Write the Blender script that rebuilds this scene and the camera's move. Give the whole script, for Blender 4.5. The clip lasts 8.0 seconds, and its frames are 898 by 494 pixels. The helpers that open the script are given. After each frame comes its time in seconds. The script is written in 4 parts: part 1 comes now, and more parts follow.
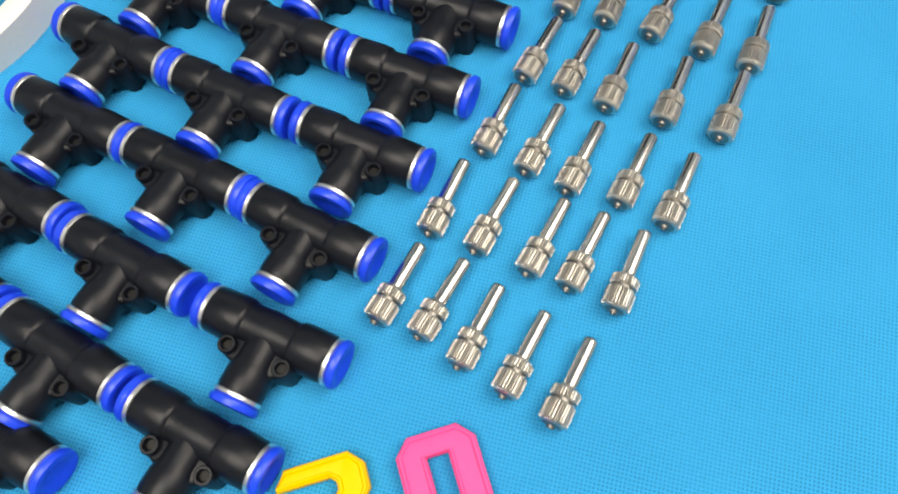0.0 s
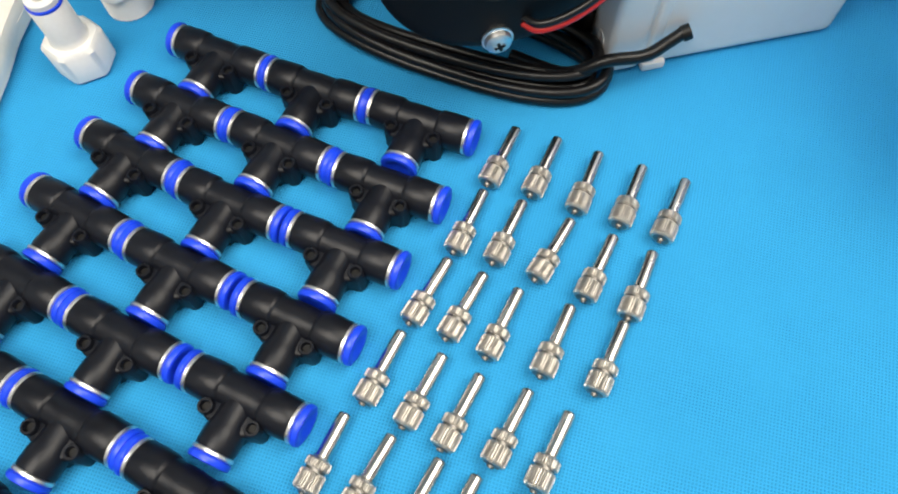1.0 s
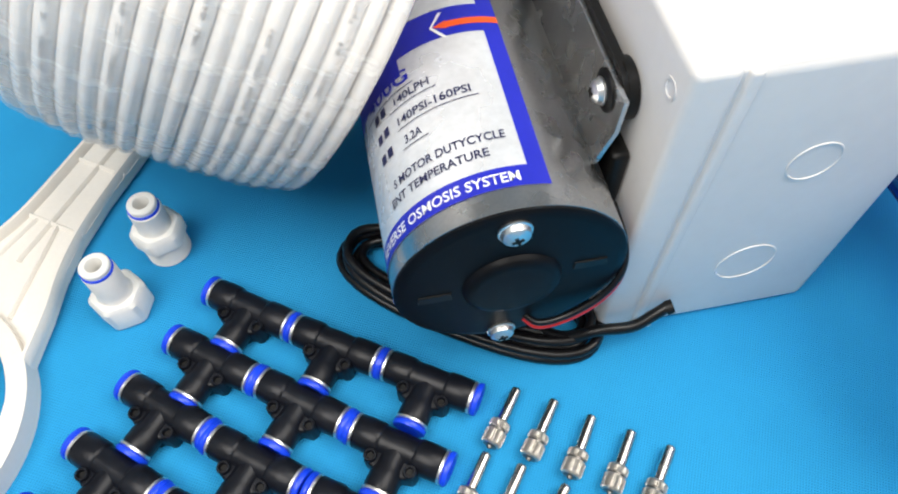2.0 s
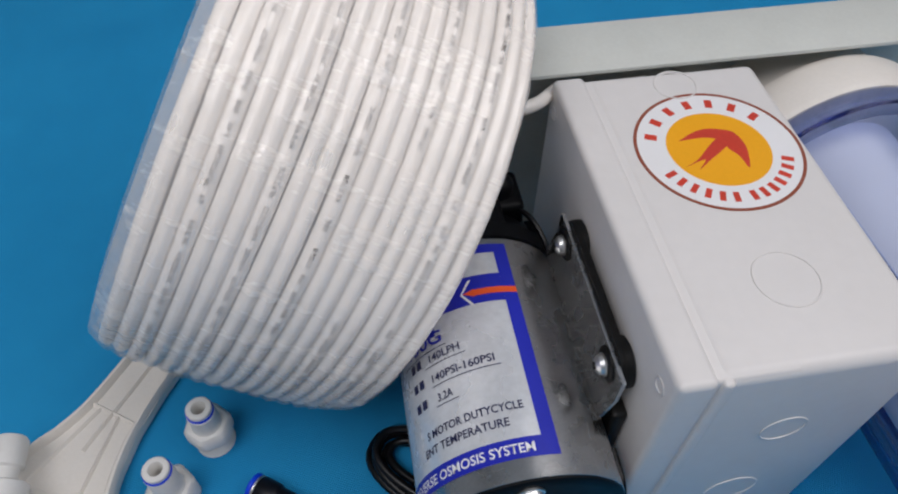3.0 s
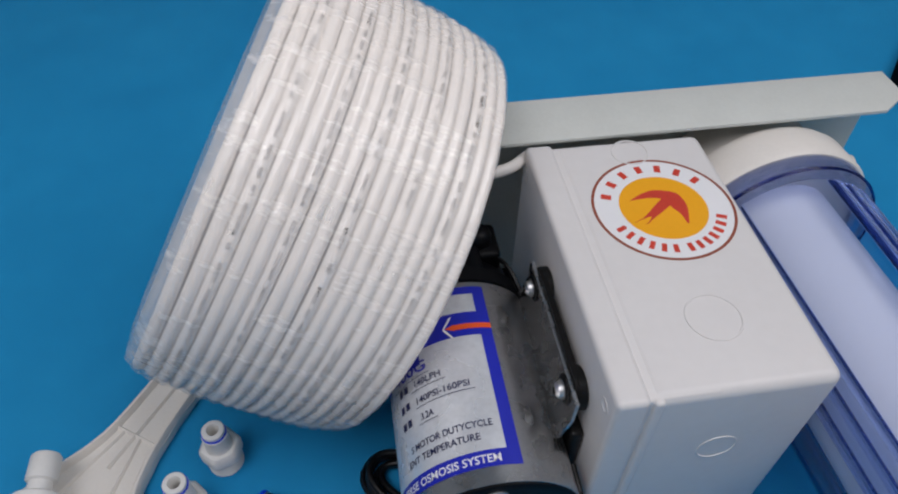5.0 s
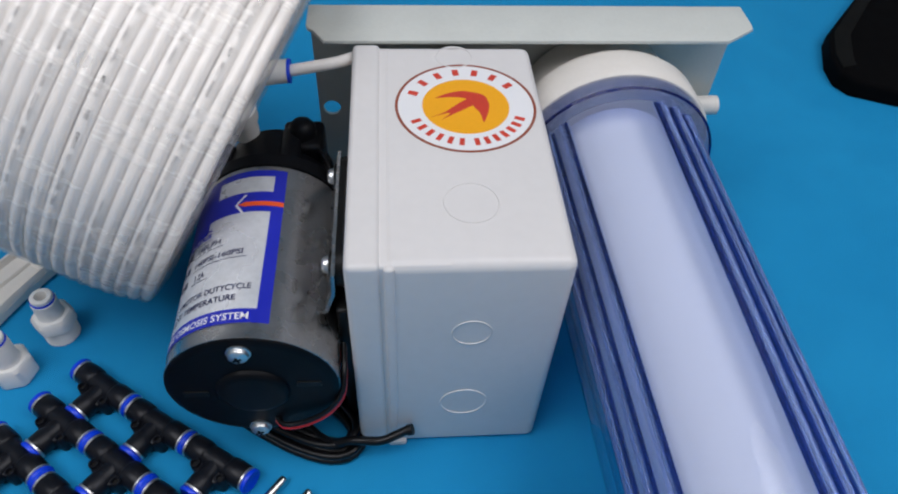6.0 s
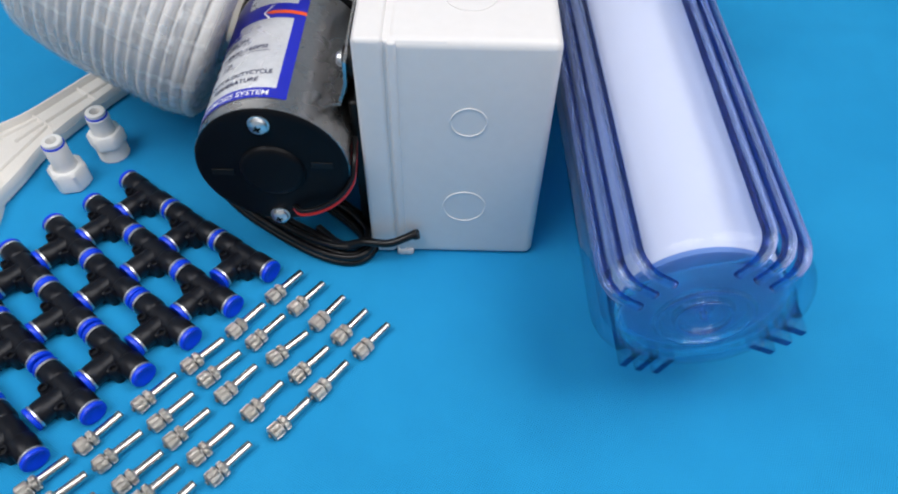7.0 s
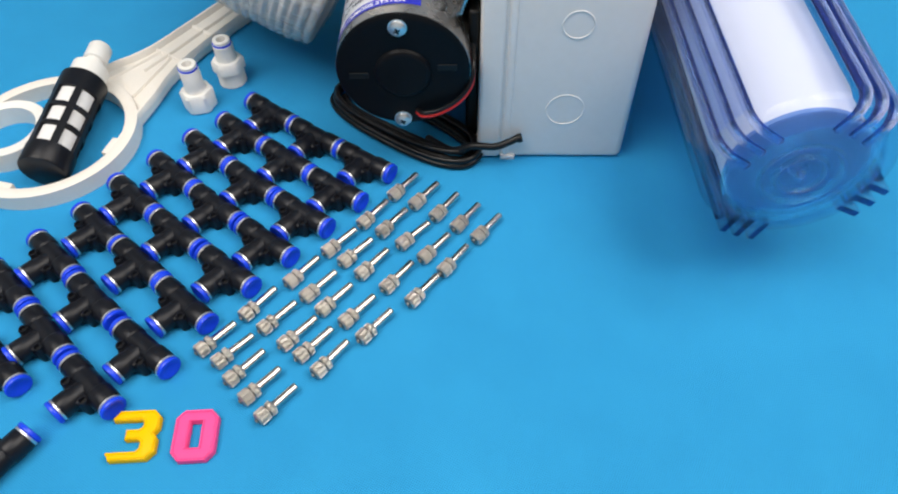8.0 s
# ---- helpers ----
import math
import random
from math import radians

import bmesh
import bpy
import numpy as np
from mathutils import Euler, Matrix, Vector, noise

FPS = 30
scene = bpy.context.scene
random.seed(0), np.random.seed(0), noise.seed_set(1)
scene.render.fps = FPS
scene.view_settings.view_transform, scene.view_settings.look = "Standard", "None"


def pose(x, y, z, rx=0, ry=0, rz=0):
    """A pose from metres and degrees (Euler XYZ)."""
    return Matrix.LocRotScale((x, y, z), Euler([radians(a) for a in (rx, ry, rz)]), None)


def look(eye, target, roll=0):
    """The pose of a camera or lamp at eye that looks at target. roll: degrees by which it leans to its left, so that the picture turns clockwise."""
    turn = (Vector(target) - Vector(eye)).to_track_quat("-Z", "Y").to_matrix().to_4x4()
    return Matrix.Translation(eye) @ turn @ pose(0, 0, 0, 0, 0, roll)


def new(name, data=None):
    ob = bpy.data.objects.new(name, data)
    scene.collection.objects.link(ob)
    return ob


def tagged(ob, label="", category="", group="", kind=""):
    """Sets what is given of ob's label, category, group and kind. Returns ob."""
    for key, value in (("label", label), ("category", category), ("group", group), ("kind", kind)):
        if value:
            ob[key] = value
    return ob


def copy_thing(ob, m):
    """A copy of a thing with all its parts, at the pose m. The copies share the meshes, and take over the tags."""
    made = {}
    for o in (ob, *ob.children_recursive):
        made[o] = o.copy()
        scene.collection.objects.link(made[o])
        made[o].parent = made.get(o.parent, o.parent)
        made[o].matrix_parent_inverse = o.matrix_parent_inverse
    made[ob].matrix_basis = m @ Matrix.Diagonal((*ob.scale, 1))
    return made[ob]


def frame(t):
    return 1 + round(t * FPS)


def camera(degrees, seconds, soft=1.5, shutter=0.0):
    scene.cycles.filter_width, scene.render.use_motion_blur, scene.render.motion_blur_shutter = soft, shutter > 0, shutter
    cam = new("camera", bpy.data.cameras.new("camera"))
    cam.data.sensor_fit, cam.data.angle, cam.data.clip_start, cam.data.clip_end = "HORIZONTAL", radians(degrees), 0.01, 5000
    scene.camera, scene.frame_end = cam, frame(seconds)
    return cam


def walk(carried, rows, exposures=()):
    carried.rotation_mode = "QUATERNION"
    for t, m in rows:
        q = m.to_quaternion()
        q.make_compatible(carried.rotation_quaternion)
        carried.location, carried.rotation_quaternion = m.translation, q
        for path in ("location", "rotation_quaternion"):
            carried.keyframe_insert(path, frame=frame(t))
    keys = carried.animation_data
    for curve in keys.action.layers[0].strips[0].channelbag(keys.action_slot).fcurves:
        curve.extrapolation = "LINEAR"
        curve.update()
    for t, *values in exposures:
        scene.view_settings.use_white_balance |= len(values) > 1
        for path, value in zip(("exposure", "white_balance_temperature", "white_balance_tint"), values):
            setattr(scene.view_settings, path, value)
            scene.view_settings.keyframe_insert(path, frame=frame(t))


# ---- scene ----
cam = camera(64.6, 8.0, soft=2.05)
PATH = [
    (0, (0.00602, -0.00127, 0.19335), (0.02388, 0.10917, -0.08501), -3.9),
    (0.3, (0.02490, 0.01260, 0.19920), (0.04138, 0.13507, -0.07417), -4.7),
    (0.5, (0.03608, 0.02265, 0.20415), (0.05302, 0.14594, -0.06882), -4.4),
    (1, (0.05493, 0.04750, 0.22405), (0.07577, 0.17214, -0.04803), -2.7),
    (1.5, (0.06035, 0.06313, 0.25417), (0.08721, 0.20674, -0.00784), -1.0),
    (1.8, (0.06060, 0.08070, 0.26990), (0.08836, 0.23014, 0.01125), -0.9),
    (2, (0.06062, 0.09285, 0.27908), (0.08973, 0.24915, 0.02467), -0.6),
    (2.2, (0.06015, 0.10205, 0.28875), (0.08984, 0.26413, 0.03805), -0.1),
    (3.3, (0.05178, 0.11952, 0.36843), (0.08717, 0.31133, 0.14048), 1.6),
    (3.5, (0.04927, 0.11310, 0.37450), (0.08588, 0.30811, 0.14949), 2.1),
    (4, (0.05068, 0.09235, 0.38138), (0.08713, 0.29175, 0.16022), 1.9),
    (4.2, (0.05018, 0.08888, 0.38305), (0.08558, 0.28931, 0.16266), 1.5),
    (5.3, (0.07283, 0.07725, 0.38828), (0.10522, 0.27824, 0.16793), 0.6),
    (5.5, (0.10075, 0.05975, 0.38835), (0.12760, 0.26417, 0.17043), -0.5),
    (5.7, (0.13190, 0.04530, 0.38250), (0.15603, 0.25115, 0.16561), 0.7),
    (6, (0.16695, 0.03075, 0.36497), (0.18886, 0.22822, 0.14020), 3.6),
    (6.2, (0.18210, 0.01570, 0.35780), (0.19943, 0.20812, 0.12829), 3.8),
    (6.5, (0.19118, -0.01218, 0.35140), (0.20002, 0.18037, 0.12151), 2.3),
    (7, (0.19135, -0.05445, 0.33665), (0.19120, 0.13265, 0.10214), 1.2),
    (7.5, (0.18050, -0.09633, 0.32985), (0.17225, 0.08742, 0.09285), 0.6),
    (8, (0.13495, -0.12948, 0.33905), (0.12985, 0.05441, 0.10207), -0.9),
]
EXPOSURES = [(0, 0.56, 7500, 9), (0.8, 0.58, 7400, 9), (1.5, 0.68, 7000, 9), (2.2, 0.36, 6750, 10), (3.3, -0.86, 6280, 15), (4.2, -0.86, 6280, 15), (5.5, -0.70, 6200, 15), (6.0, -0.55, 6150, 13), (6.5, -0.24, 6150, 12), (7.2, 0.12, 6450, 12), (8, 0.28, 6950, 11)]
walk(cam, [(t, look(eye, target, roll)) for t, eye, target, roll in PATH],
     exposures=EXPOSURES)

# ---- world and light ----
world = bpy.data.worlds.new("world")
scene.world = world
world.use_nodes = True
wbg = world.node_tree.nodes["Background"]
wbg.inputs[0].default_value = (0.75, 0.85, 1.0, 1)
wbg.inputs[1].default_value = 0.3


def lamp(name, eye, target, size, watts, colour):
    data = bpy.data.lights.new(name, "AREA")
    data.shape, data.size, data.energy, data.color = "DISK", size, watts, colour
    new(name, data).matrix_world = look(eye, target)


lamp("ceiling_lamp_light", (0.84, 0.06, 1.5), (0.15, 0.2, 0), 1.2, 18, (1.0, 0.97, 0.94))
lamp("second_lamp_light", (-0.45, -0.22, 1.6), (0.1, 0.2, 0), 1.1, 18, (1.0, 0.98, 0.96))


# ---- materials ----
def mat(name, colour, rough=0.5, metal=0.0, vary=0.12, scale=60.0, bump=0.0, bump_scale=900.0, **more):
    m = bpy.data.materials.new(name)
    m.use_nodes = True
    nt = m.node_tree
    b = nt.nodes["Principled BSDF"]
    b.inputs["Roughness"].default_value, b.inputs["Metallic"].default_value = rough, metal
    for key, value in more.items():
        b.inputs[key.replace("_", " ")].default_value = value
    co = nt.nodes.new("ShaderNodeTexCoord")
    n1, n2 = nt.nodes.new("ShaderNodeTexNoise"), nt.nodes.new("ShaderNodeTexNoise")
    n1.inputs["Scale"].default_value, n2.inputs["Scale"].default_value = scale, scale * 9
    n1.inputs["Detail"].default_value = 4
    add = nt.nodes.new("ShaderNodeMath")
    add.operation = "ADD"
    ramp = nt.nodes.new("ShaderNodeMix")
    ramp.data_type = "RGBA"
    info = nt.nodes.new("ShaderNodeObjectInfo")
    rnd = nt.nodes.new("ShaderNodeMath")
    rnd.operation, rnd.inputs[1].default_value, rnd.inputs[2].default_value = "MULTIPLY_ADD", 0.3, -0.65
    lo, hi = [c * (1 - vary) for c in colour], [min(1, c * (1 + vary)) for c in colour]
    ramp.inputs["A"].default_value, ramp.inputs["B"].default_value = (*lo, 1), (*hi, 1)
    for n in (n1, n2):
        nt.links.new(co.outputs["Object"], n.inputs["Vector"])
    nt.links.new(n1.outputs[0], add.inputs[0])
    nt.links.new(n2.outputs[0], add.inputs[1])
    nt.links.new(info.outputs["Random"], rnd.inputs[0])
    tot = nt.nodes.new("ShaderNodeMath")
    tot.operation, tot.use_clamp = "ADD", True
    nt.links.new(add.outputs[0], tot.inputs[0])
    nt.links.new(rnd.outputs[0], tot.inputs[1])
    nt.links.new(tot.outputs[0], ramp.inputs["Factor"])
    nt.links.new(ramp.outputs["Result"], b.inputs["Base Color"])
    rr = nt.nodes.new("ShaderNodeMapRange")
    rr.inputs["To Min"].default_value, rr.inputs["To Max"].default_value = rough * 0.8, min(1, rough * 1.25)
    nt.links.new(n1.outputs[0], rr.inputs["Value"])
    nt.links.new(rr.outputs[0], b.inputs["Roughness"])
    if bump:
        n3, bp = nt.nodes.new("ShaderNodeTexNoise"), nt.nodes.new("ShaderNodeBump")
        n3.inputs["Scale"].default_value = bump_scale
        bp.inputs["Strength"].default_value, bp.inputs["Distance"].default_value = bump, 0.0004
        nt.links.new(co.outputs["Object"], n3.inputs["Vector"])
        nt.links.new(n3.outputs[0], bp.inputs["Height"])
        nt.links.new(bp.outputs[0], b.inputs["Normal"])
    return m


def mesh_mat_material():
    """Blue woven mesh sheet: fine square weave with small holes."""
    m = bpy.data.materials.new("blue_mesh")
    m.use_nodes = True
    nt = m.node_tree
    b = nt.nodes["Principled BSDF"]
    L = nt.links.new

    def node(kind, op="", a=None, c=None):
        n = nt.nodes.new(kind)
        if op:
            n.operation = op
        if a is not None:
            n.inputs[0].default_value = a
        if c is not None:
            n.inputs[1].default_value = c
        return n

    co = node("ShaderNodeTexCoord")
    mp = node("ShaderNodeMapping")
    mp.inputs["Rotation"].default_value[2] = radians(28)
    L(co.outputs["Object"], mp.inputs["Vector"])
    sep = node("ShaderNodeSeparateXYZ")
    L(mp.outputs[0], sep.inputs[0])
    waves = []
    for k in (0, 1):
        f = node("ShaderNodeMath", "MULTIPLY", None, 2 * math.pi / 0.00108)
        si = node("ShaderNodeMath", "SINE")
        L(sep.outputs[k], f.inputs[0])
        L(f.outputs[0], si.inputs[0])
        waves.append(si)
    top = node("ShaderNodeMath", "MAXIMUM")
    L(waves[0].outputs[0], top.inputs[0])
    L(waves[1].outputs[0], top.inputs[1])
    hole = node("ShaderNodeMapRange")
    hole.inputs["From Min"].default_value, hole.inputs["From Max"].default_value = -0.75, 0.35
    L(top.outputs[0], hole.inputs["Value"])
    big = node("ShaderNodeTexNoise")
    big.inputs["Scale"].default_value, big.inputs["Detail"].default_value = 11, 7
    L(co.outputs["Object"], big.inputs["Vector"])
    thread = node("ShaderNodeMix")
    thread.data_type = "RGBA"
    thread.inputs["A"].default_value, thread.inputs["B"].default_value = (0.012, 0.268, 0.565, 1), (0.025, 0.368, 0.71, 1)
    L(big.outputs[0], thread.inputs["Factor"])
    wear = node("ShaderNodeTexNoise")
    wear.inputs["Scale"].default_value, wear.inputs["Detail"].default_value = 34, 6
    L(co.outputs["Object"], wear.inputs["Vector"])
    open_share = node("ShaderNodeMapRange")
    open_share.inputs["From Min"].default_value, open_share.inputs["From Max"].default_value = 0.36, 0.66
    open_share.inputs["To Min"].default_value, open_share.inputs["To Max"].default_value = 0.62, 0.06
    L(wear.outputs[0], open_share.inputs["Value"])
    filled = node("ShaderNodeMath", "MAXIMUM")
    L(hole.outputs[0], filled.inputs[0])
    L(open_share.outputs[0], filled.inputs[1])
    mix = node("ShaderNodeMix")
    mix.data_type = "RGBA"
    mix.inputs["A"].default_value = (0.007, 0.170, 0.395, 1)
    L(filled.outputs[0], mix.inputs["Factor"])
    L(thread.outputs["Result"], mix.inputs["B"])
    L(mix.outputs["Result"], b.inputs["Base Color"])
    b.inputs["Roughness"].default_value = 0.65
    b.inputs["Specular IOR Level"].default_value = 0.12
    bp = node("ShaderNodeBump")
    bp.inputs["Strength"].default_value, bp.inputs["Distance"].default_value = 0.5, 0.0003
    L(top.outputs[0], bp.inputs["Height"])
    L(bp.outputs[0], b.inputs["Normal"])
    return m


def clear_material(name, through_colour, glass_colour, share=0.45, rough=0.02, ior=1.45):
    """Moulded clear plastic: part of the light passes straight, part is bent at the ribs."""
    m = bpy.data.materials.new(name)
    m.use_nodes = True
    nt = m.node_tree
    b = nt.nodes["Principled BSDF"]
    b.inputs["Base Color"].default_value = (*glass_colour, 1)
    b.inputs["Roughness"].default_value = rough
    b.inputs["IOR"].default_value = ior
    b.inputs["Transmission Weight"].default_value = 1
    tr, mx = nt.nodes.new("ShaderNodeBsdfTransparent"), nt.nodes.new("ShaderNodeMixShader")
    tr.inputs[0].default_value = (*through_colour, 1)
    mx.inputs[0].default_value = share
    nt.links.new(tr.outputs[0], mx.inputs[1])
    nt.links.new(b.outputs[0], mx.inputs[2])
    nt.links.new(mx.outputs[0], nt.nodes["Material Output"].inputs["Surface"])
    return m


def wall_material():
    """Clear thin plastic wall, faintly blue, with a mirror-like coat at grazing angles."""
    m = bpy.data.materials.new("clear_bowl_wall")
    m.use_nodes = True
    nt = m.node_tree
    gl, tr, mx, fr = (nt.nodes.new(k) for k in ("ShaderNodeBsdfGlossy", "ShaderNodeBsdfTransparent", "ShaderNodeMixShader", "ShaderNodeLayerWeight"))
    pw = nt.nodes.new("ShaderNodeMath")
    pw.operation, pw.inputs[1].default_value = "POWER", 4.0
    ad = nt.nodes.new("ShaderNodeMath")
    ad.operation, ad.inputs[1].default_value, ad.inputs[2].default_value = "MULTIPLY_ADD", 0.55, 0.02
    gl.inputs["Roughness"].default_value = 0.04
    tr.inputs[0].default_value = (0.905, 0.926, 0.985, 1)
    nt.links.new(fr.outputs["Facing"], pw.inputs[0])
    nt.links.new(pw.outputs[0], ad.inputs[0])
    nt.links.new(ad.outputs[0], mx.inputs[0])
    nt.links.new(tr.outputs[0], mx.inputs[1])
    nt.links.new(gl.outputs[0], mx.inputs[2])
    nt.links.new(mx.outputs[0], nt.nodes["Material Output"].inputs["Surface"])
    return m


def film_material():
    """Thin clear stretch film: mostly see-through, with glossy creases."""
    m = bpy.data.materials.new("stretch_film")
    m.use_nodes = True
    nt = m.node_tree
    b = nt.nodes["Principled BSDF"]
    b.inputs["Base Color"].default_value = (0.93, 0.888, 0.848, 1)
    b.inputs["Roughness"].default_value = 0.07
    b.inputs["Specular IOR Level"].default_value = 1.0
    co, mp, nz = nt.nodes.new("ShaderNodeTexCoord"), nt.nodes.new("ShaderNodeMapping"), nt.nodes.new("ShaderNodeTexNoise")
    mp.inputs["Scale"].default_value = (150, 150, 26)
    nz.inputs["Scale"].default_value, nz.inputs["Detail"].default_value = 1.0, 5
    nt.links.new(co.outputs["Object"], mp.inputs[0])
    nt.links.new(mp.outputs[0], nz.inputs["Vector"])
    bp = nt.nodes.new("ShaderNodeBump")
    bp.inputs["Strength"].default_value, bp.inputs["Distance"].default_value = 0.5, 0.002
    nt.links.new(nz.outputs[0], bp.inputs["Height"])
    nt.links.new(bp.outputs[0], b.inputs["Normal"])
    rg = nt.nodes.new("ShaderNodeMapRange")
    rg.inputs["From Min"].default_value, rg.inputs["From Max"].default_value = 0.56, 0.74
    rg.inputs["To Min"].default_value, rg.inputs["To Max"].default_value = 0.34, 0.74
    nt.links.new(nz.outputs[0], rg.inputs["Value"])
    tr, mx = nt.nodes.new("ShaderNodeBsdfTransparent"), nt.nodes.new("ShaderNodeMixShader")
    nt.links.new(rg.outputs[0], mx.inputs[0])
    nt.links.new(tr.outputs[0], mx.inputs[1])
    nt.links.new(b.outputs[0], mx.inputs[2])
    nt.links.new(mx.outputs[0], nt.nodes["Material Output"].inputs["Surface"])
    return m


M_MAT = mesh_mat_material()
M_WALL = mat("white_wall_paint", (0.64, 0.64, 0.63), 0.8, vary=0.05, scale=3)
M_FLOOR = mat("grey_floor", (0.35, 0.34, 0.33), 0.6, vary=0.15, scale=5)
M_TEE = mat("black_plastic", (0.005, 0.006, 0.010), 0.36, vary=0.3, bump=0.15, bump_scale=700, Specular_IOR_Level=0.28)
M_BLUE = mat("blue_plastic", (0.004, 0.055, 0.76), 0.34, vary=0.15)
M_RING = mat("nickel_ring", (0.86, 0.85, 0.82), 0.36, 1.0)
M_KNURL = mat("satin_nickel", (0.55, 0.525, 0.485), 0.33, 1.0, vary=0.15, scale=300)
M_NICKEL = mat("nickel_plate", (0.67, 0.645, 0.60), 0.20, 1.0, vary=0.12, scale=200)
# nickel coloured darker: for shade in the nozzle groove, and for the front face
M_DARKMETAL = mat("darkened_nickel", (0.26, 0.245, 0.225), 0.42, 1.0)
M_BOX = mat("light_grey_plastic", (0.74, 0.72, 0.705), 0.40, vary=0.03, scale=20, bump=0.12, bump_scale=2500)
M_WHITE = mat("white_plastic", (0.80, 0.79, 0.76), 0.4, vary=0.04)
M_IVORY = mat("ivory_plastic", (0.80, 0.76, 0.70), 0.42, vary=0.04)
M_BRACKET = mat("powder_coated_plate", (0.62, 0.64, 0.60), 0.5, vary=0.05, bump=0.2, bump_scale=1800)
M_STEEL = mat("brushed_steel", (0.47, 0.47, 0.47), 0.27, 1.0, vary=0.12, scale=90)
M_STRAP = mat("zinc_plated_strip", (0.66, 0.66, 0.66), 0.26, 1.0, vary=0.15, scale=120)
M_ZINC = mat("zinc_screw", (0.80, 0.80, 0.79), 0.34, 1.0)
M_CAP = mat("black_motor_cap", (0.004, 0.0045, 0.006), 0.42, vary=0.25, bump=0.08, bump_scale=4000, Specular_IOR_Level=0.13)
M_RUBBER = mat("black_rubber", (0.004, 0.004, 0.004), 0.45, vary=0.3, Specular_IOR_Level=0.3)
M_CORD = mat("black_cord", (0.004, 0.004, 0.005), 0.3, vary=0.3, Specular_IOR_Level=0.35)
M_RED = mat("red_wire", (0.55, 0.015, 0.012), 0.35)
M_SILVER = mat("silver_foil_label", (0.80, 0.82, 0.85), 0.27, 0.45, vary=0.12, scale=45, bump=0.9, bump_scale=60)
M_LABEL = mat("blue_print", (0.012, 0.02, 0.42), 0.35, vary=0.08)
M_ORANGE = mat("orange_print", (0.85, 0.10, 0.015), 0.4, vary=0.05)
M_INK = mat("dark_ink", (0.012, 0.015, 0.07), 0.5, vary=0.1)
M_WPRINT = mat("white_print", (0.85, 0.85, 0.86), 0.4, vary=0.02)
M_TUBE = mat("white_tubing", (0.86, 0.818, 0.768), 0.35, vary=0.04, scale=40, Subsurface_Weight=0.5, Subsurface_Radius=(0.004, 0.004, 0.004), Subsurface_Scale=1.0)
M_GREYINK = mat("grey_ink", (0.006, 0.006, 0.007), 0.6)
M_FILM = film_material()
M_WALLCLEAR = wall_material()
M_BOWL = clear_material("clear_blue_rib", (0.80, 0.86, 0.985), (0.74, 0.81, 0.985), 0.8, ior=1.5)
M_LAND = clear_material("blue_rib_ground", (0.78, 0.86, 0.98), (0.46, 0.58, 0.94), 0.32)
M_COLLAR = clear_material("clear_lilac_collar", (0.80, 0.85, 0.975), (0.62, 0.68, 0.95), 0.42, ior=1.6)
# darker copy of the clear plastic: shade of rib flanks and collar edge as colour
M_EDGESHADE = clear_material("deep_blue_edge_shade", (0.13, 0.20, 0.58), (0.03, 0.06, 0.30), 0.55)
M_FIN = clear_material("clear_blue_foot", (0.90, 0.95, 0.99), (0.72, 0.84, 0.98), 0.25)
# dark look of the feet's end faces, put into the colour of clear plastic
M_FOOTSHADE = clear_material("navy_foot_shade", (0.05, 0.10, 0.36), (0.02, 0.06, 0.26), 0.5)
M_END = clear_material("clear_bowl_end", (0.84, 0.91, 0.985), (0.62, 0.76, 0.97), 0.55)
# bluish shade of the cartridge's end face, as a colour
M_ENDSHADE = mat("slate_blue_end_shade", (0.17, 0.31, 0.60), 0.5, vary=0.1)
M_CART = mat("white_sediment_cartridge", (0.86, 0.86, 0.87), 0.8, vary=0.03, bump=0.5, bump_scale=1200)
M_YELLOW = mat("yellow_plastic", (0.86, 0.50, 0.0), 0.5, vary=0.06, Specular_IOR_Level=0.2)
M_PINK = mat("pink_plastic", (0.96, 0.085, 0.30), 0.5, vary=0.06, Specular_IOR_Level=0.2)
M_BROWN = mat("brown_print", (0.28, 0.07, 0.035), 0.5)
M_REDPRINT = mat("red_print", (0.62, 0.05, 0.025), 0.5)
M_AMBER = mat("amber_print", (0.93, 0.42, 0.005), 0.45, vary=0.04)
M_NET = mat("white_filter_net", (0.75, 0.75, 0.75), 0.7, vary=0.08, scale=300)
M_BLACKBAG = mat("black_fabric", (0.0012, 0.0012, 0.0016), 0.95, vary=0.3, bump=0.2, bump_scale=800, Specular_IOR_Level=0.08)
M_GREYEDGE = mat("grey_piping", (0.006, 0.0065, 0.0065), 0.85, Specular_IOR_Level=0.1)


# ---- mesh tools ----
def part(name, bm, material, parent=None, label="", smooth=True):
    me = bpy.data.meshes.new(name)
    bmesh.ops.recalc_face_normals(bm, faces=bm.faces)
    bm.to_mesh(me)
    bm.free()
    me.materials.append(material)
    if smooth:
        me.shade_smooth()
        me.set_sharp_from_angle(angle=radians(38))
    ob = new(name, me)
    ob.parent = parent
    return tagged(ob, label) if label else ob


def thing(name, label, category, m=None, group="", kind=""):
    ob = new(name)
    ob.empty_display_size = 0.01
    if m is not None:
        ob.matrix_world = m
    return tagged(ob, label, category, group, kind)


